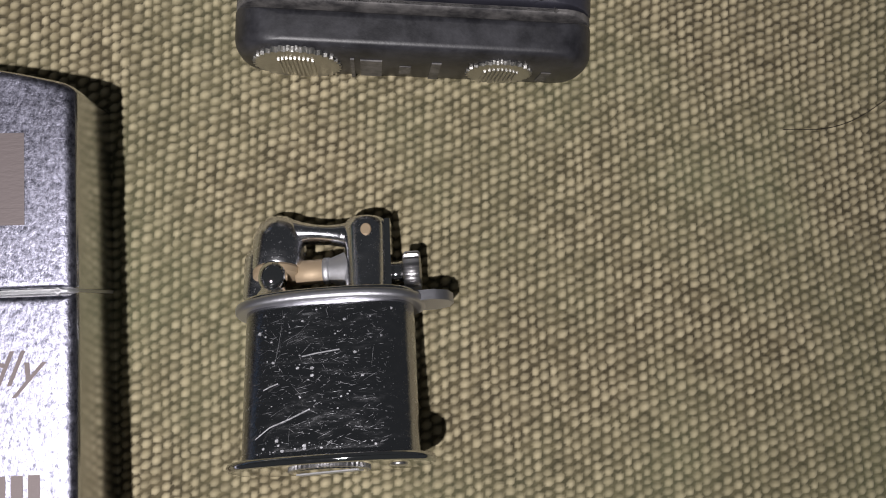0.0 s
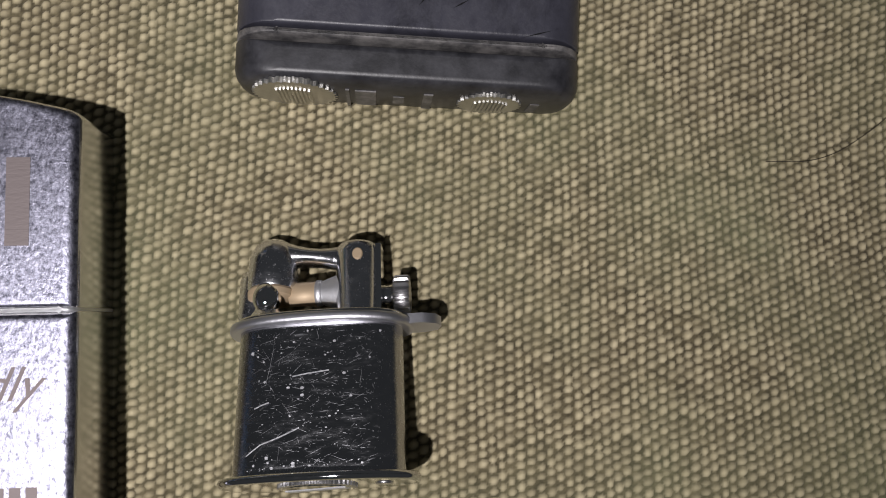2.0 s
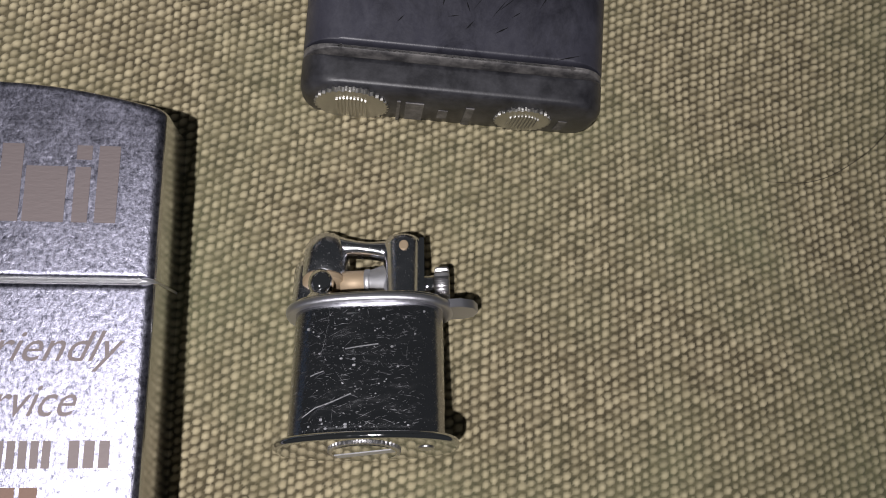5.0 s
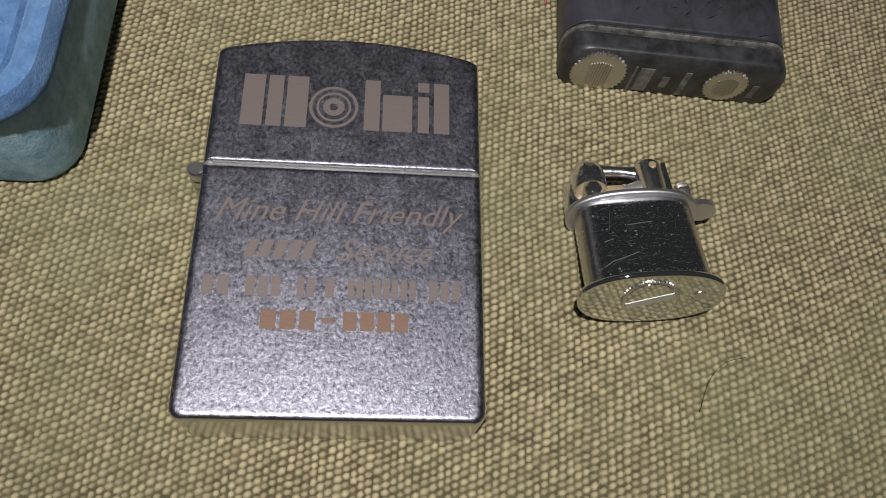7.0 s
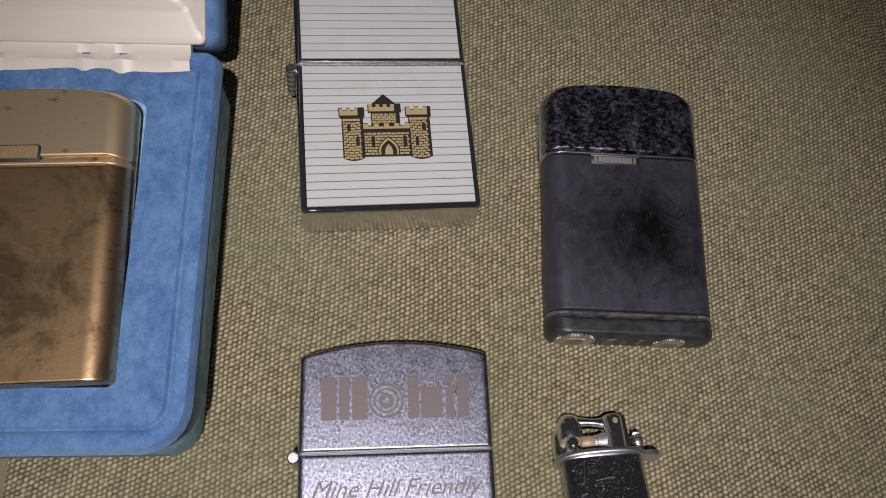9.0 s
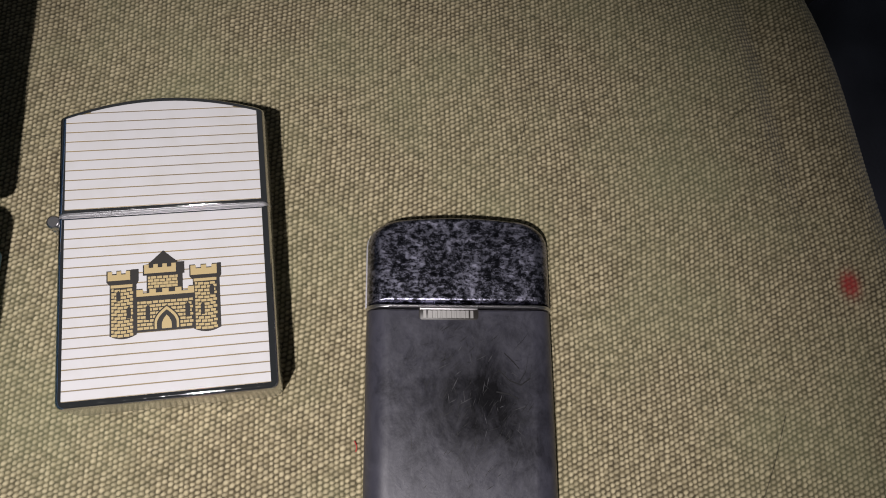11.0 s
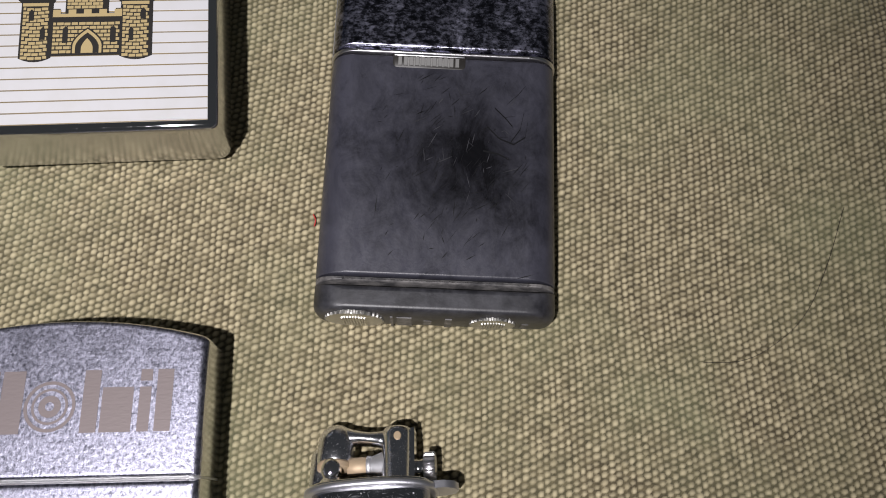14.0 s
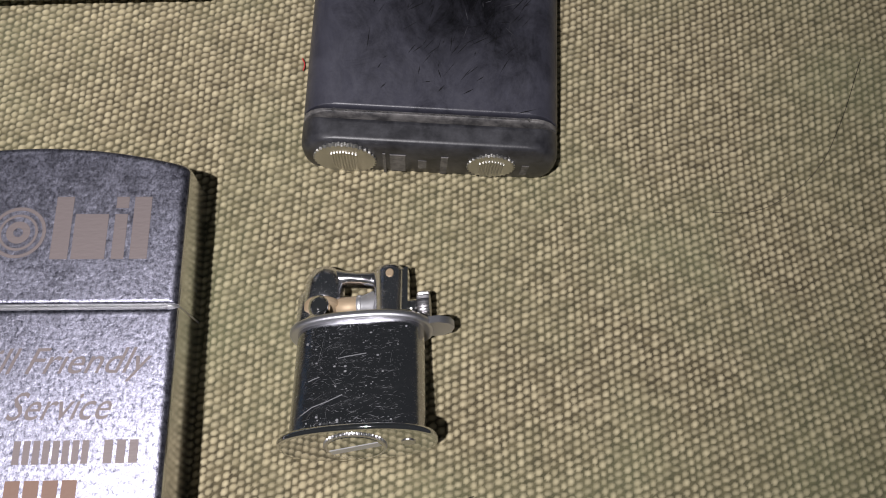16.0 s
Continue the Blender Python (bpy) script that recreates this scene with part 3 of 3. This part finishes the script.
def black_outline(y0, y1, radii, dome=0.0, w=BW):
    return lambda ix, iy: rounded(-w / 2 + ix, w / 2 - ix, y0 + iy, y1 - iy, [max(r - iy, 0.2) for r in radii], 6, dome)


part("foot", slab(black_outline(-0.9, 3.4, (1.6, 1.6, 0.2, 0.2)), 0, BT, 4.2, 0.9, 6), black_plain, black, "black plastic foot")
part("welt", slab(black_outline(3.45, 4.3, (0.2, 0.2, 0.2, 0.2), w=BW - 0.1), 0.05, BT - 0.05, 4.2, 0.25, 6), crease, black, "pale worn seam")
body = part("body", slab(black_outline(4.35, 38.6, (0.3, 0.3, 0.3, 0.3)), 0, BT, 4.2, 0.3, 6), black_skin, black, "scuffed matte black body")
part("collar", slab(black_outline(38.65, 39.5, (0.2, 0.2, 0.2, 0.2), w=BW + 0.3), -0.1, BT + 0.1, 4.2, 0.25, 6), dull_chrome, black, "thin chrome collar")
cap = part("cap", slab(black_outline(39.55, BH, (0.2, 0.2, 5.2, 5.2), 1.3), 0.1, BT - 0.1, 3.6, 0.8, 6), tarnish, black, "tarnished dark chrome cap")
rim = []
for s, z in ((0.02, 4.0), (-0.28, 4.0), (-0.28, 5.4), (0.02, 5.4)):
    rim.append([(x, y, z) for x, y in black_outline(39.6, BH, (0.2, 0.2, 5.2, 5.2), 1.3)(s, s)])
part("cap_rim", loft(rim, (False, False), True), rim_metal, black, "thin metal rim")
slot = part("wheel_slot", slab(lambda ix, iy: rounded(-8.1 + ix, 3.4 - ix, 36.5 + iy, 38.9 - iy, (0.7, 0.7, 0.1, 0.1), 4), BT - 2, BT + 0.03, 0.02, 0.02, 1), ink, body, "dark slot for the wheel")
wheel = part("thumb_wheel", ridges(-2.35, 36.8, 38.2, BT + 0.32, 5.0, 11), ash_metal, black, "ridged steel thumb wheel")
part("wheel_bar", slab(lambda ix, iy: rounded(-8.0 + ix, 3.3 - ix, 38.35 + iy, 38.8 - iy, (0.1,) * 4, 2), BT - 0.4, BT + 0.22, 0.1, 0.1, 2), dull_chrome, black)
for cx, r, n, nm in ((-12.0, 4.5, 34, "valve_disc"), (8.8, 3.5, 28, "filler_disc")):
    disc = part(nm, gear((cx, -1.15, BT / 2 + 0.3), (cx, -0.4, BT / 2 + 0.3), r, 0.28, n), steel, black, "knurled steel screw disc")
    for k in range(-4, 5):
        h = math.sqrt(max(0.1, (r * 0.62) ** 2 - (k * 0.42) ** 2))
        part("knurl_ridge", rod((cx + k * 0.42, -1.22, BT / 2 + 0.3 - h), (cx + k * 0.42, -1.22, BT / 2 + 0.3 + h), 0.13, 6), steel, disc)
for x0, x1, za, zb in ((-6.6, -6.2, 1.6, 7.6), (-5.6, -3.4, 2.2, 7.4), (-1.6, -0.4, 3.4, 6.0), (1.6, 2.6, 2.0, 7.4), (13.2, 14.2, 3.0, 6.0)):
    part("marking_bar", loft([[(x0, -0.96, za), (x1, -0.96, za), (x1, -0.96, zb), (x0, -0.96, zb)], [(x0, -0.8, za), (x1, -0.8, za), (x1, -0.8, zb), (x0, -0.8, zb)]]), crease, black, "embossed marking bar")
# long scuffs on the body
bm = bmesh.new()
for k in range(46):
    a, x, y = random.uniform(0.2, 2.6), random.gauss(4, 6.5), random.gauss(24, 7)
    if abs(x) > 13 or not 6 < y < 35:
        continue
    l, w = random.uniform(0.6, 3.2), random.uniform(0.03, 0.09)
    dx, dy = math.cos(a) * l / 2, math.sin(a) * l / 2
    nx_, ny_ = -math.sin(a) * w, math.cos(a) * w
    plate([(x - dx, y - dy), (x + nx_, y + ny_), (x + dx, y + dy), (x - nx_, y - ny_)], BT + 0.002, BT + 0.012, bm)
part("scuff_wear", bm, black_plain, body, "glossy black scuffs")
bm = bmesh.new()
for k in range(150):
    a, x, y = random.gauss(0.9, 0.45), random.gauss(2.5, 6.0), random.gauss(21, 7.5)
    x, y = max(-13, min(13, x)), max(5, min(35, y))
    l, w = random.uniform(0.5, 3.2), random.uniform(0.03, 0.085)
    dx, dy = math.cos(a) * l / 2, math.sin(a) * l / 2
    plate([(x - dx, y - dy), (x - math.sin(a) * w, y + math.cos(a) * w), (x + dx, y + dy), (x + math.sin(a) * w, y - math.cos(a) * w)], BT + 0.014, BT + 0.02, bm)
for pts in (((7.0, 27.5), (9.0, 25.6), (11.2, 24.8), (13.0, 26.0), (13.4, 28.5)), ((8.2, 30.5), (10.0, 28.8), (11.0, 27.6)), ((10.8, 25.2), (12.2, 27.2), (12.8, 30.0)), ((6.5, 23.6), (8.8, 23.2), (10.5, 22.4))):
    w = 0.13
    loft([[(x, y - w, BT + 0.014), (x, y + w, BT + 0.014), (x, y + w, BT + 0.03), (x, y - w, BT + 0.03)] for x, y in pts], bm=bm)
part("scratch_wear", bm, ink_gloss, body, "fine black scratches")


# ---- small chrome lift-arm lighter ----
mini = thing("pocket_lighter", lying(-7.0, -1.5, 10.4, 3.0, 0.15, -0.35, (1.06, 1.175, 1.06)), "tiny scratched chrome lift-arm lighter with a key-ring lug", "lighter", "lighters on the cloth")


def stadium(w, t, n=12, power=2.9):
    """Section in x and z: a flat front with round ends."""
    pts = []
    for k in range(4 * n):
        a = 2 * math.pi * k / (4 * n)
        c, s = math.cos(a), math.sin(a)
        e = 2 / power
        pts.append((w / 2 * abs(c) ** e * (1 if c > 0 else -1), t / 2 * abs(s) ** e * (1 if s > 0 else -1)))
    return pts


def oval_slab(w, t, y0, y1, bevel, power=2.9):
    def ring(d, y):
        return [(x, y, z) for x, z in stadium(w - 2 * d, t - 2 * d, power=power)]
    k = min(0.25, (y1 - y0) * 0.12)
    rings = [ring(bevel + 0.3, y0), ring(bevel, y0), ring(bevel * 0.3, y0 + bevel * 0.3), ring(0, y0 + bevel), ring(0, y0 + bevel + k), ring(0, y1 - bevel - k), ring(0, y1 - bevel), ring(bevel * 0.3, y1 - bevel * 0.3), ring(bevel, y1), ring(bevel + 0.3, y1)]
    return loft(rings)


body = part("body", oval_slab(16.9, 8.2, 0.4, 13.9, 0.1), tank_chrome, mini, "scratched mirror chrome tank")
part("base_flange", oval_slab(19.9, 10.4, 0.0, 0.75, 0.3, 2.4), chrome, mini, "rounded chrome base flange")
part("top_flange", oval_slab(19.4, 10.2, 13.8, 14.7, 0.3, 2.4), rim_metal, mini, "worn pale flange")
part("deck", oval_slab(17.6, 8.6, 14.6, 15.1, 0.2), chrome, mini)
screw = part("filler_screw", gear((-0.2, -0.25, 0), (-0.2, 0.3, 0), 3.9, 0.16, 44), dull_chrome, mini, "slotted chrome filler screw")
part("screw_face", rod((-0.2, -0.3, 0), (-0.2, 0.1, 0), 3.55, 32, bevel=0.1), chrome, screw)
c, s = math.cos(0.28), math.sin(0.28)
part("screw_slot", loft([[(-0.2 + a * 3.3 * c - b * 0.55 * s, y, a * 3.3 * s + b * 0.55 * c) for a, b in ((-1, -1), (1, -1), (1, 1), (-1, 1))] for y in (-0.36, -0.2)]), seam_metal, screw, "bright slot")
part("base_rivet", rod((6.4, -0.12, 0.3), (6.4, 0.3, 0.3), 0.9, 16, bevel=0.1), dull_chrome, mini)
lug = loft([[(x, y, z) for x, z in [(8.6, -1.7), (10.6, -1.8), (12.0, -1.2), (12.5, 0), (12.0, 1.2), (10.6, 1.8), (8.6, 1.7)]] for y in (13.9, 14.1, 14.7, 14.85)])
part("lug", lug, rim_metal, mini, "key-ring lug")
part("lug_hole", rod((10.9, 14.0, 0), (10.9, 14.95, 0), 0.6, 14), ink, mini)
# head: post with the spring knob, arm, snuffer cap, flint tube and striker ball


def turned(cx, cz, profile, deep=1.0, seg=28):
    """A round body about an upright axis: (height, radius) pairs."""
    return loft([[(cx + r * math.cos(2 * math.pi * k / seg), y, cz + r * deep * math.sin(2 * math.pi * k / seg)) for k in range(seg)] for y, r in profile])


front = [(1.6, -2.6), (6.1, -2.6), (6.1, 1.2)] + [(3.85 + 2.25 * math.cos(a), 1.2 + 2.0 * math.sin(a)) for a in [math.pi * k / 14 for k in range(1, 14)]] + [(1.6, 1.2)]
shrink = lambda k: [(3.85 + (x - 3.85) * k, 0.4 + (z - 0.4) * k) for x, z in front]
post = part("post", loft([[(x, y, z) for x, z in shrink(k)] for y, k in ((14.9, 1.06), (15.2, 1.0), (20.9, 1.0), (21.4, 0.97), (21.75, 0.88), (21.9, 0.74))]), worn_chrome, mini, "rounded chrome post")
part("pin", rod((4.2, 20.3, 2.9), (4.2, 20.3, 3.32), 0.56, 16, bevel=0.08), copper_tan, post, "brass pin")
part("post_plate", loft([[(x, y, z) for x, z in [(5.9, -2.4), (6.5, -2.4), (6.5, 2.0), (5.9, 2.0)]] for y in (15, 21.6)]), chrome, mini)
arm = []
for k in range(13):
    u = k / 12
    x, cy, hy, hz = -4.4 + 7.4 * u, 21.4 - 0.75 * math.sin(u * math.pi / 2), 1.35 - 0.5 * math.sin(u * math.pi), 1.5 - 0.35 * u
    arm.append([(x, cy + hy * math.sin(q), 0.9 + hz * math.cos(q)) for q in [2 * math.pi * j / 20 for j in range(20)]])
part("arm", loft(arm), worn_chrome, mini, "curved chrome lift arm")
part("snuffer", turned(-5.3, 0.6, ((17.9, 2.6), (18.1, 2.75), (20.6, 2.75), (21.5, 2.55), (22.2, 2.1), (22.65, 1.45), (22.85, 0.6)), 1.0), worn_chrome, mini, "rounded chrome snuffer cap")
part("snuffer_lining", turned(-5.35, 0.75, ((17.0, 2.3), (17.2, 2.55), (17.7, 2.6), (18.0, 2.35)), 1.05), copper_tan, mini, "tan worn lining ring")
part("striker_post", turned(-5.5, 1.9, ((14.9, 1.9), (15.2, 1.75), (15.7, 1.35), (16.3, 1.2), (16.8, 1.2))), worn_chrome, mini, "flared chrome neck")
part("striker_ball", ball((-5.4, 16.8, 2.5), 1.5, squash=0.95, seg=24, rings=14), chrome, mini, "mirror chrome ball")
part("snuffer_back", turned(-7.3, -1.0, ((15.2, 1.6), (15.5, 2.0), (16.0, 2.15), (19.4, 2.15), (20.1, 1.9), (20.5, 1.3))), worn_chrome, mini, "rounded chrome hinge barrel")
tube = part("flint_tube", rod((-3.4, 17.5, 0.8), (-0.4, 17.5, 0.8), 1.1, 20, bevel=0.1), copper_tan, mini, "tan brass flint tube")
part("ferrule", rod((-0.6, 17.5, 0.8), (0.1, 17.5, 0.8), 1.2, 20, bevel=0.1), seam_metal, tube)
part("ferrule_cone", rod((0.1, 17.5, 0.8), (2.3, 17.5, 0.8), 1.1, 24, r2=1.75), seam_metal, tube)
axle = part("spring_axle", rod((5.9, 17.2, -0.2), (7.6, 17.2, -0.2), 0.95, 16, bevel=0.1), chrome, mini)
part("spring_knob", gear((7.6, 17.2, -0.2), (9.3, 17.2, -0.2), 1.8, 0.36, 18), dull_chrome, mini, "knurled chrome knob")
for ob in mini.children:
    if ob.name.split(".")[0] in ("post", "post_plate", "arm", "snuffer", "snuffer_back", "snuffer_lining", "striker_post", "striker_ball", "flint_tube", "spring_axle", "spring_knob"):
        ob.matrix_basis = Matrix.Translation((0, -14.8 * 0.07 * MM, 0)) @ Matrix.Diagonal((1, 1.07, 1, 1))
bm = bmesh.new()
for k in range(420):
    x, y = random.uniform(-6.6, 6.2), random.uniform(1.5, 13)
    a, l, w = random.gauss(0.08, 0.3 if k % 4 else 1.2), random.expovariate(2.0) + 0.06, random.uniform(0.005, 0.018)
    l = min(l, 2.2)
    dx, dy = math.cos(a) * l / 2, math.sin(a) * l / 2
    fz = lambda px: 4.1 * (1 - min(1, abs(px) / 8.45) ** 2.9) ** (1 / 2.9) + 0.006
    if abs(x) + abs(dx) < 6.4:
        vs = [bm.verts.new(Vector((px, py, fz(px))) * MM) for px, py in ((x - dx, y - dy), (x + math.sin(a) * w, y - math.cos(a) * w), (x + dx, y + dy), (x - math.sin(a) * w, y + math.cos(a) * w))]
        bm.faces.new(vs)
for pts in (((-6.2, 2.3), (-4.9, 3.2), (-3.3, 3.7), (-1.2, 4.5)), ((-3.9, 13.2), (-4.0, 11.5), (-4.3, 9.8), (-4.6, 8.3)), ((-2.0, 9.0), (-0.5, 9.2), (1.6, 9.4)), ((-5.6, 6.3), (-4.9, 6.6), (-4.2, 6.8))):
    w = 0.06
    vs = [bm.verts.new(Vector((x, y - w, 4.11)) * MM) for x, y in pts] + [bm.verts.new(Vector((x, y + w, 4.11)) * MM) for x, y in pts[::-1]]
    bm.faces.new(vs)
for k in range(210):
    x, y = random.gauss(-1.2, 3.4), random.uniform(0.8, 13.4)
    y = y if k % 3 else random.gauss(1.3, 0.3)
    r, a = random.expovariate(30) + 0.012, random.uniform(0, 3)
    r = min(r, 0.2)
    if abs(x) < 6.6 and 0.8 < y < 13.5:
        bm.faces.new([bm.verts.new(Vector((x + r * 1.5 * math.cos(a + q * 1.257), y + r * math.sin(a + q * 1.257), fz(x) + 0.004)) * MM) for q in range(5)])
part("scratch_wear", bm, scratch, body, "pale scratches")


# ---- presentation box with a brass lighter in it ----
BX, BY, BZ = 76.0, 90.0, 21.0
box = thing("presentation_box", lying(-130.6, 11.5, 0.4, 1.8), "blue velvet presentation box with ivory satin lid lining, open", "box")
bo = lambda ix, iy: rounded(-BX / 2 + ix, BX / 2 - ix, iy, BY - iy, [max(r - ix, 0.3) for r in (9.5, 9.5, 4, 4)], 6)
# side wall, rounded rim and floor of the tray, with a sunk bed for the lighter
bed = rounded(-17.6, 22.6, 12.8, 79.0, (1.5, 1.5, 6, 6), 6)
n_out = len(bo(0, 0))
part("side", slab(lambda ix, iy: bo(ix + 2.2, iy + 1.2), 0, BZ - 2.6, 1.2, 1.2, 3), worn_velvet, box, "worn grey-blue velvet side")


def hollow(outer, inner, z_out, z_rim, z_in):
    """Top of the tray: a rolled rim and a flat deck pierced by the bed."""
    bm = bmesh.new()
    oring = [[bm.verts.new(Vector((x, y, z)) * MM) for x, y in bo(i, i)] for i, z in ((2.3, z_out - 0.2), (1.0, z_out + 0.2), (0.1, z_out + 1.4), (0.15, z_out + 2.6), (1.1, z_rim - 0.4), (2.4, z_rim), (3.6, z_rim - 0.1), (4.3, z_rim - 0.5), (4.6, z_rim - 1.5), (4.9, z_rim - 1.5), (5.4, z_rim - 0.7), (6.6, z_rim - 0.5))]
    for a, b in zip(oring, oring[1:]):
        for i in range(len(a)):
            j = (i + 1) % len(a)
            bm.faces.new((a[i], a[j], b[j], b[i]))
    iring = [[bm.verts.new(Vector((x, y, z)) * MM) for x, y in inner] for z in (z_rim - 0.8, z_in)]
    for i in range(len(inner)):
        j = (i + 1) % len(inner)
        bm.faces.new((iring[0][i], iring[0][j], iring[1][j], iring[1][i]))
    bm.faces.new(iring[1])
    edges = [bm.edges.get((oring[-1][i], oring[-1][(i + 1) % len(oring[-1])])) for i in range(len(oring[-1]))]
    edges += [bm.edges.get((iring[0][i], iring[0][(i + 1) % len(inner)])) for i in range(len(inner))]
    bmesh.ops.bridge_loops(bm, edges=edges)
    return bm


part("tray", hollow(bo, bed, BZ - 3.2, BZ + 2, BZ - 5), velvet, box, "blue velvet tray")
# lid, leaning back on its hinge
lid_at = Matrix.Translation((0, (BY + 0.5) * MM, (BZ + 0.5) * MM)) @ Matrix.Rotation(radians(24), 4, "X")
lid = part("lid", slab(lambda ix, iy: rounded(-BX / 2 + 0.5 + ix, BX / 2 - 0.5 - ix, 0.5 + iy, 78 - iy, [max(r - ix, 0.3) for r in (3, 3, 7, 7)], 6), -9, 2.6, 2.2, 2.2, 4), velvet, box, "blue velvet lid", at=lid_at)
sat = [[(x, y, z) for x, y in rounded(-BX / 2 + i, BX / 2 - i, 0.2 + j, 74 - i, (1.5, 1.5, 6, 6), 6)] for i, j, z in ((3.2, 0.3, 2.5), (3.3, 0.4, 3.6), (4.6, 2.0, 4.4), (6.8, 7.0, 3.2), (7.6, 8.2, 3.9), (9.6, 9.6, 4.6), (11.5, 12.5, 5.0), (12.5, 13.5, 5.0))]
part("lining", loft(sat, (False, True)), satin, lid, "ivory satin cushion lining")
for x0, x1, h in ((6.6, 10.8, 2.4), (11.8, 14.4, 1.2), (15.4, 17.6, 1.2), (18.6, 21.0, 2.0)):
    part("word_bar", plate([(x0, 14.6), (x1, 14.6), (x1 + 0.4, 14.6 + h), (x0 + 0.4, 14.6 + h)], 5.01, 5.04), ink_blue, lid, "blue script mark")
strip = []
for k in range(61):
    x = -BX / 2 + 7.2 + (BX - 14.0) * k / 60
    pinch = sum(math.exp(-((x - q) / 1.6) ** 2) for q in (8.0, 16.0, -12, -20))
    strip.append([(x, BY - 6.0 - 1.0 * pinch + 0.5 * math.sin(x / 5), BZ + 1.7), (x, BY - 4.2, BZ + 2.9 + 0.5 * pinch), (x, BY - 1.8, BZ + 2.2 - 0.6 * pinch), (x, BY + 0.6, BZ + 3.4 - 0.3 * pinch), (x, BY + 2.4, BZ + 4.4), (x, BY + 2.4, BZ + 1.0), (x, BY - 5.5, BZ + 0.9)])
part("hinge_lining", loft(strip), satin, box, "puckered satin hinge strip")

GW, GH, GT = 37.5, 59.5, 10.5
gold = thing("butane_lighter", lying(-127.2, 24.3, 16.5, 3.8, 0.0, 0.01, (1.03, 1.08, 1.0)), "tarnished brass pocket lighter lying in a blue velvet box", "lighter")
go = lambda y0, y1, radii, dome=0.0: (lambda ix, iy: rounded(-GW / 2 + ix, GW / 2 - ix, y0 + iy, y1 - iy, [max(r - iy, 0.2) for r in radii], 6, dome))
part("body", slab(go(0, 42.2, (0.8, 0.8, 0.2, 0.2)), 0, GT, 4.6, 0.4, 7), brass, gold, "brown tarnished brass body")
part("band", slab(go(42.3, 43.7, (0.2, 0.2, 0.2, 0.2)), 0.25, GT - 0.25, 4.6, 0.2, 7), brass_head, gold)
part("cap", slab(go(43.8, GH, (0.2, 0.2, 3.6, 3.6), 1.4), 0, GT, 4.6, 0.6, 7), brass_head, gold, "satin brass cap with brown flecks")
part("wheel_slot", slab(lambda ix, iy: rounded(-8.8 + ix, 1.6 - ix, 43.0 + iy, 46.6 - iy, (0.2, 0.2, 0.8, 0.8), 4), GT - 2, GT + 0.03, 0.02, 0.02, 1), ink, gold)
part("thumb_wheel", ridges(-3.6, 43.6, 46.2, GT + 0.6, 4.7, 18), brass_head, gold, "ridged brass thumb wheel")

# ---- loose fibres on the cloth ----
on = lambda x, y, up=0.35: (x, y, float(lay(np.array(float(x)), np.array(float(y)))) + up)
for pts in (((46, 36.5), (53, 37.2), (59, 40.4), (64, 45), (68, 52), (73, 65)), ((-105, 131), (-100, 129.6), (-92, 128.5)), ((1.0, -16.1), (3.2, -10.8), (5.4, -8.6), (8.6, -7.5)), ((16, 125), (17, 129), (19, 136)), ((-12, 157), (-5, 153), (-2, 149)), ((66, 132), (72, 138), (78, 141))):
    thread("loose_fibre", [on(*p) for p in pts], 0.042, fibre_dark, "thin dark loose fibre on the canvas", "fibre")
thread("loose_fibre", [on(-20.6, 58.0), on(-20.4, 59.0, 0.6), on(-20.9, 60.2)], 0.1, fibre_red, "tiny red fibre beside the black lighter", "fibre")
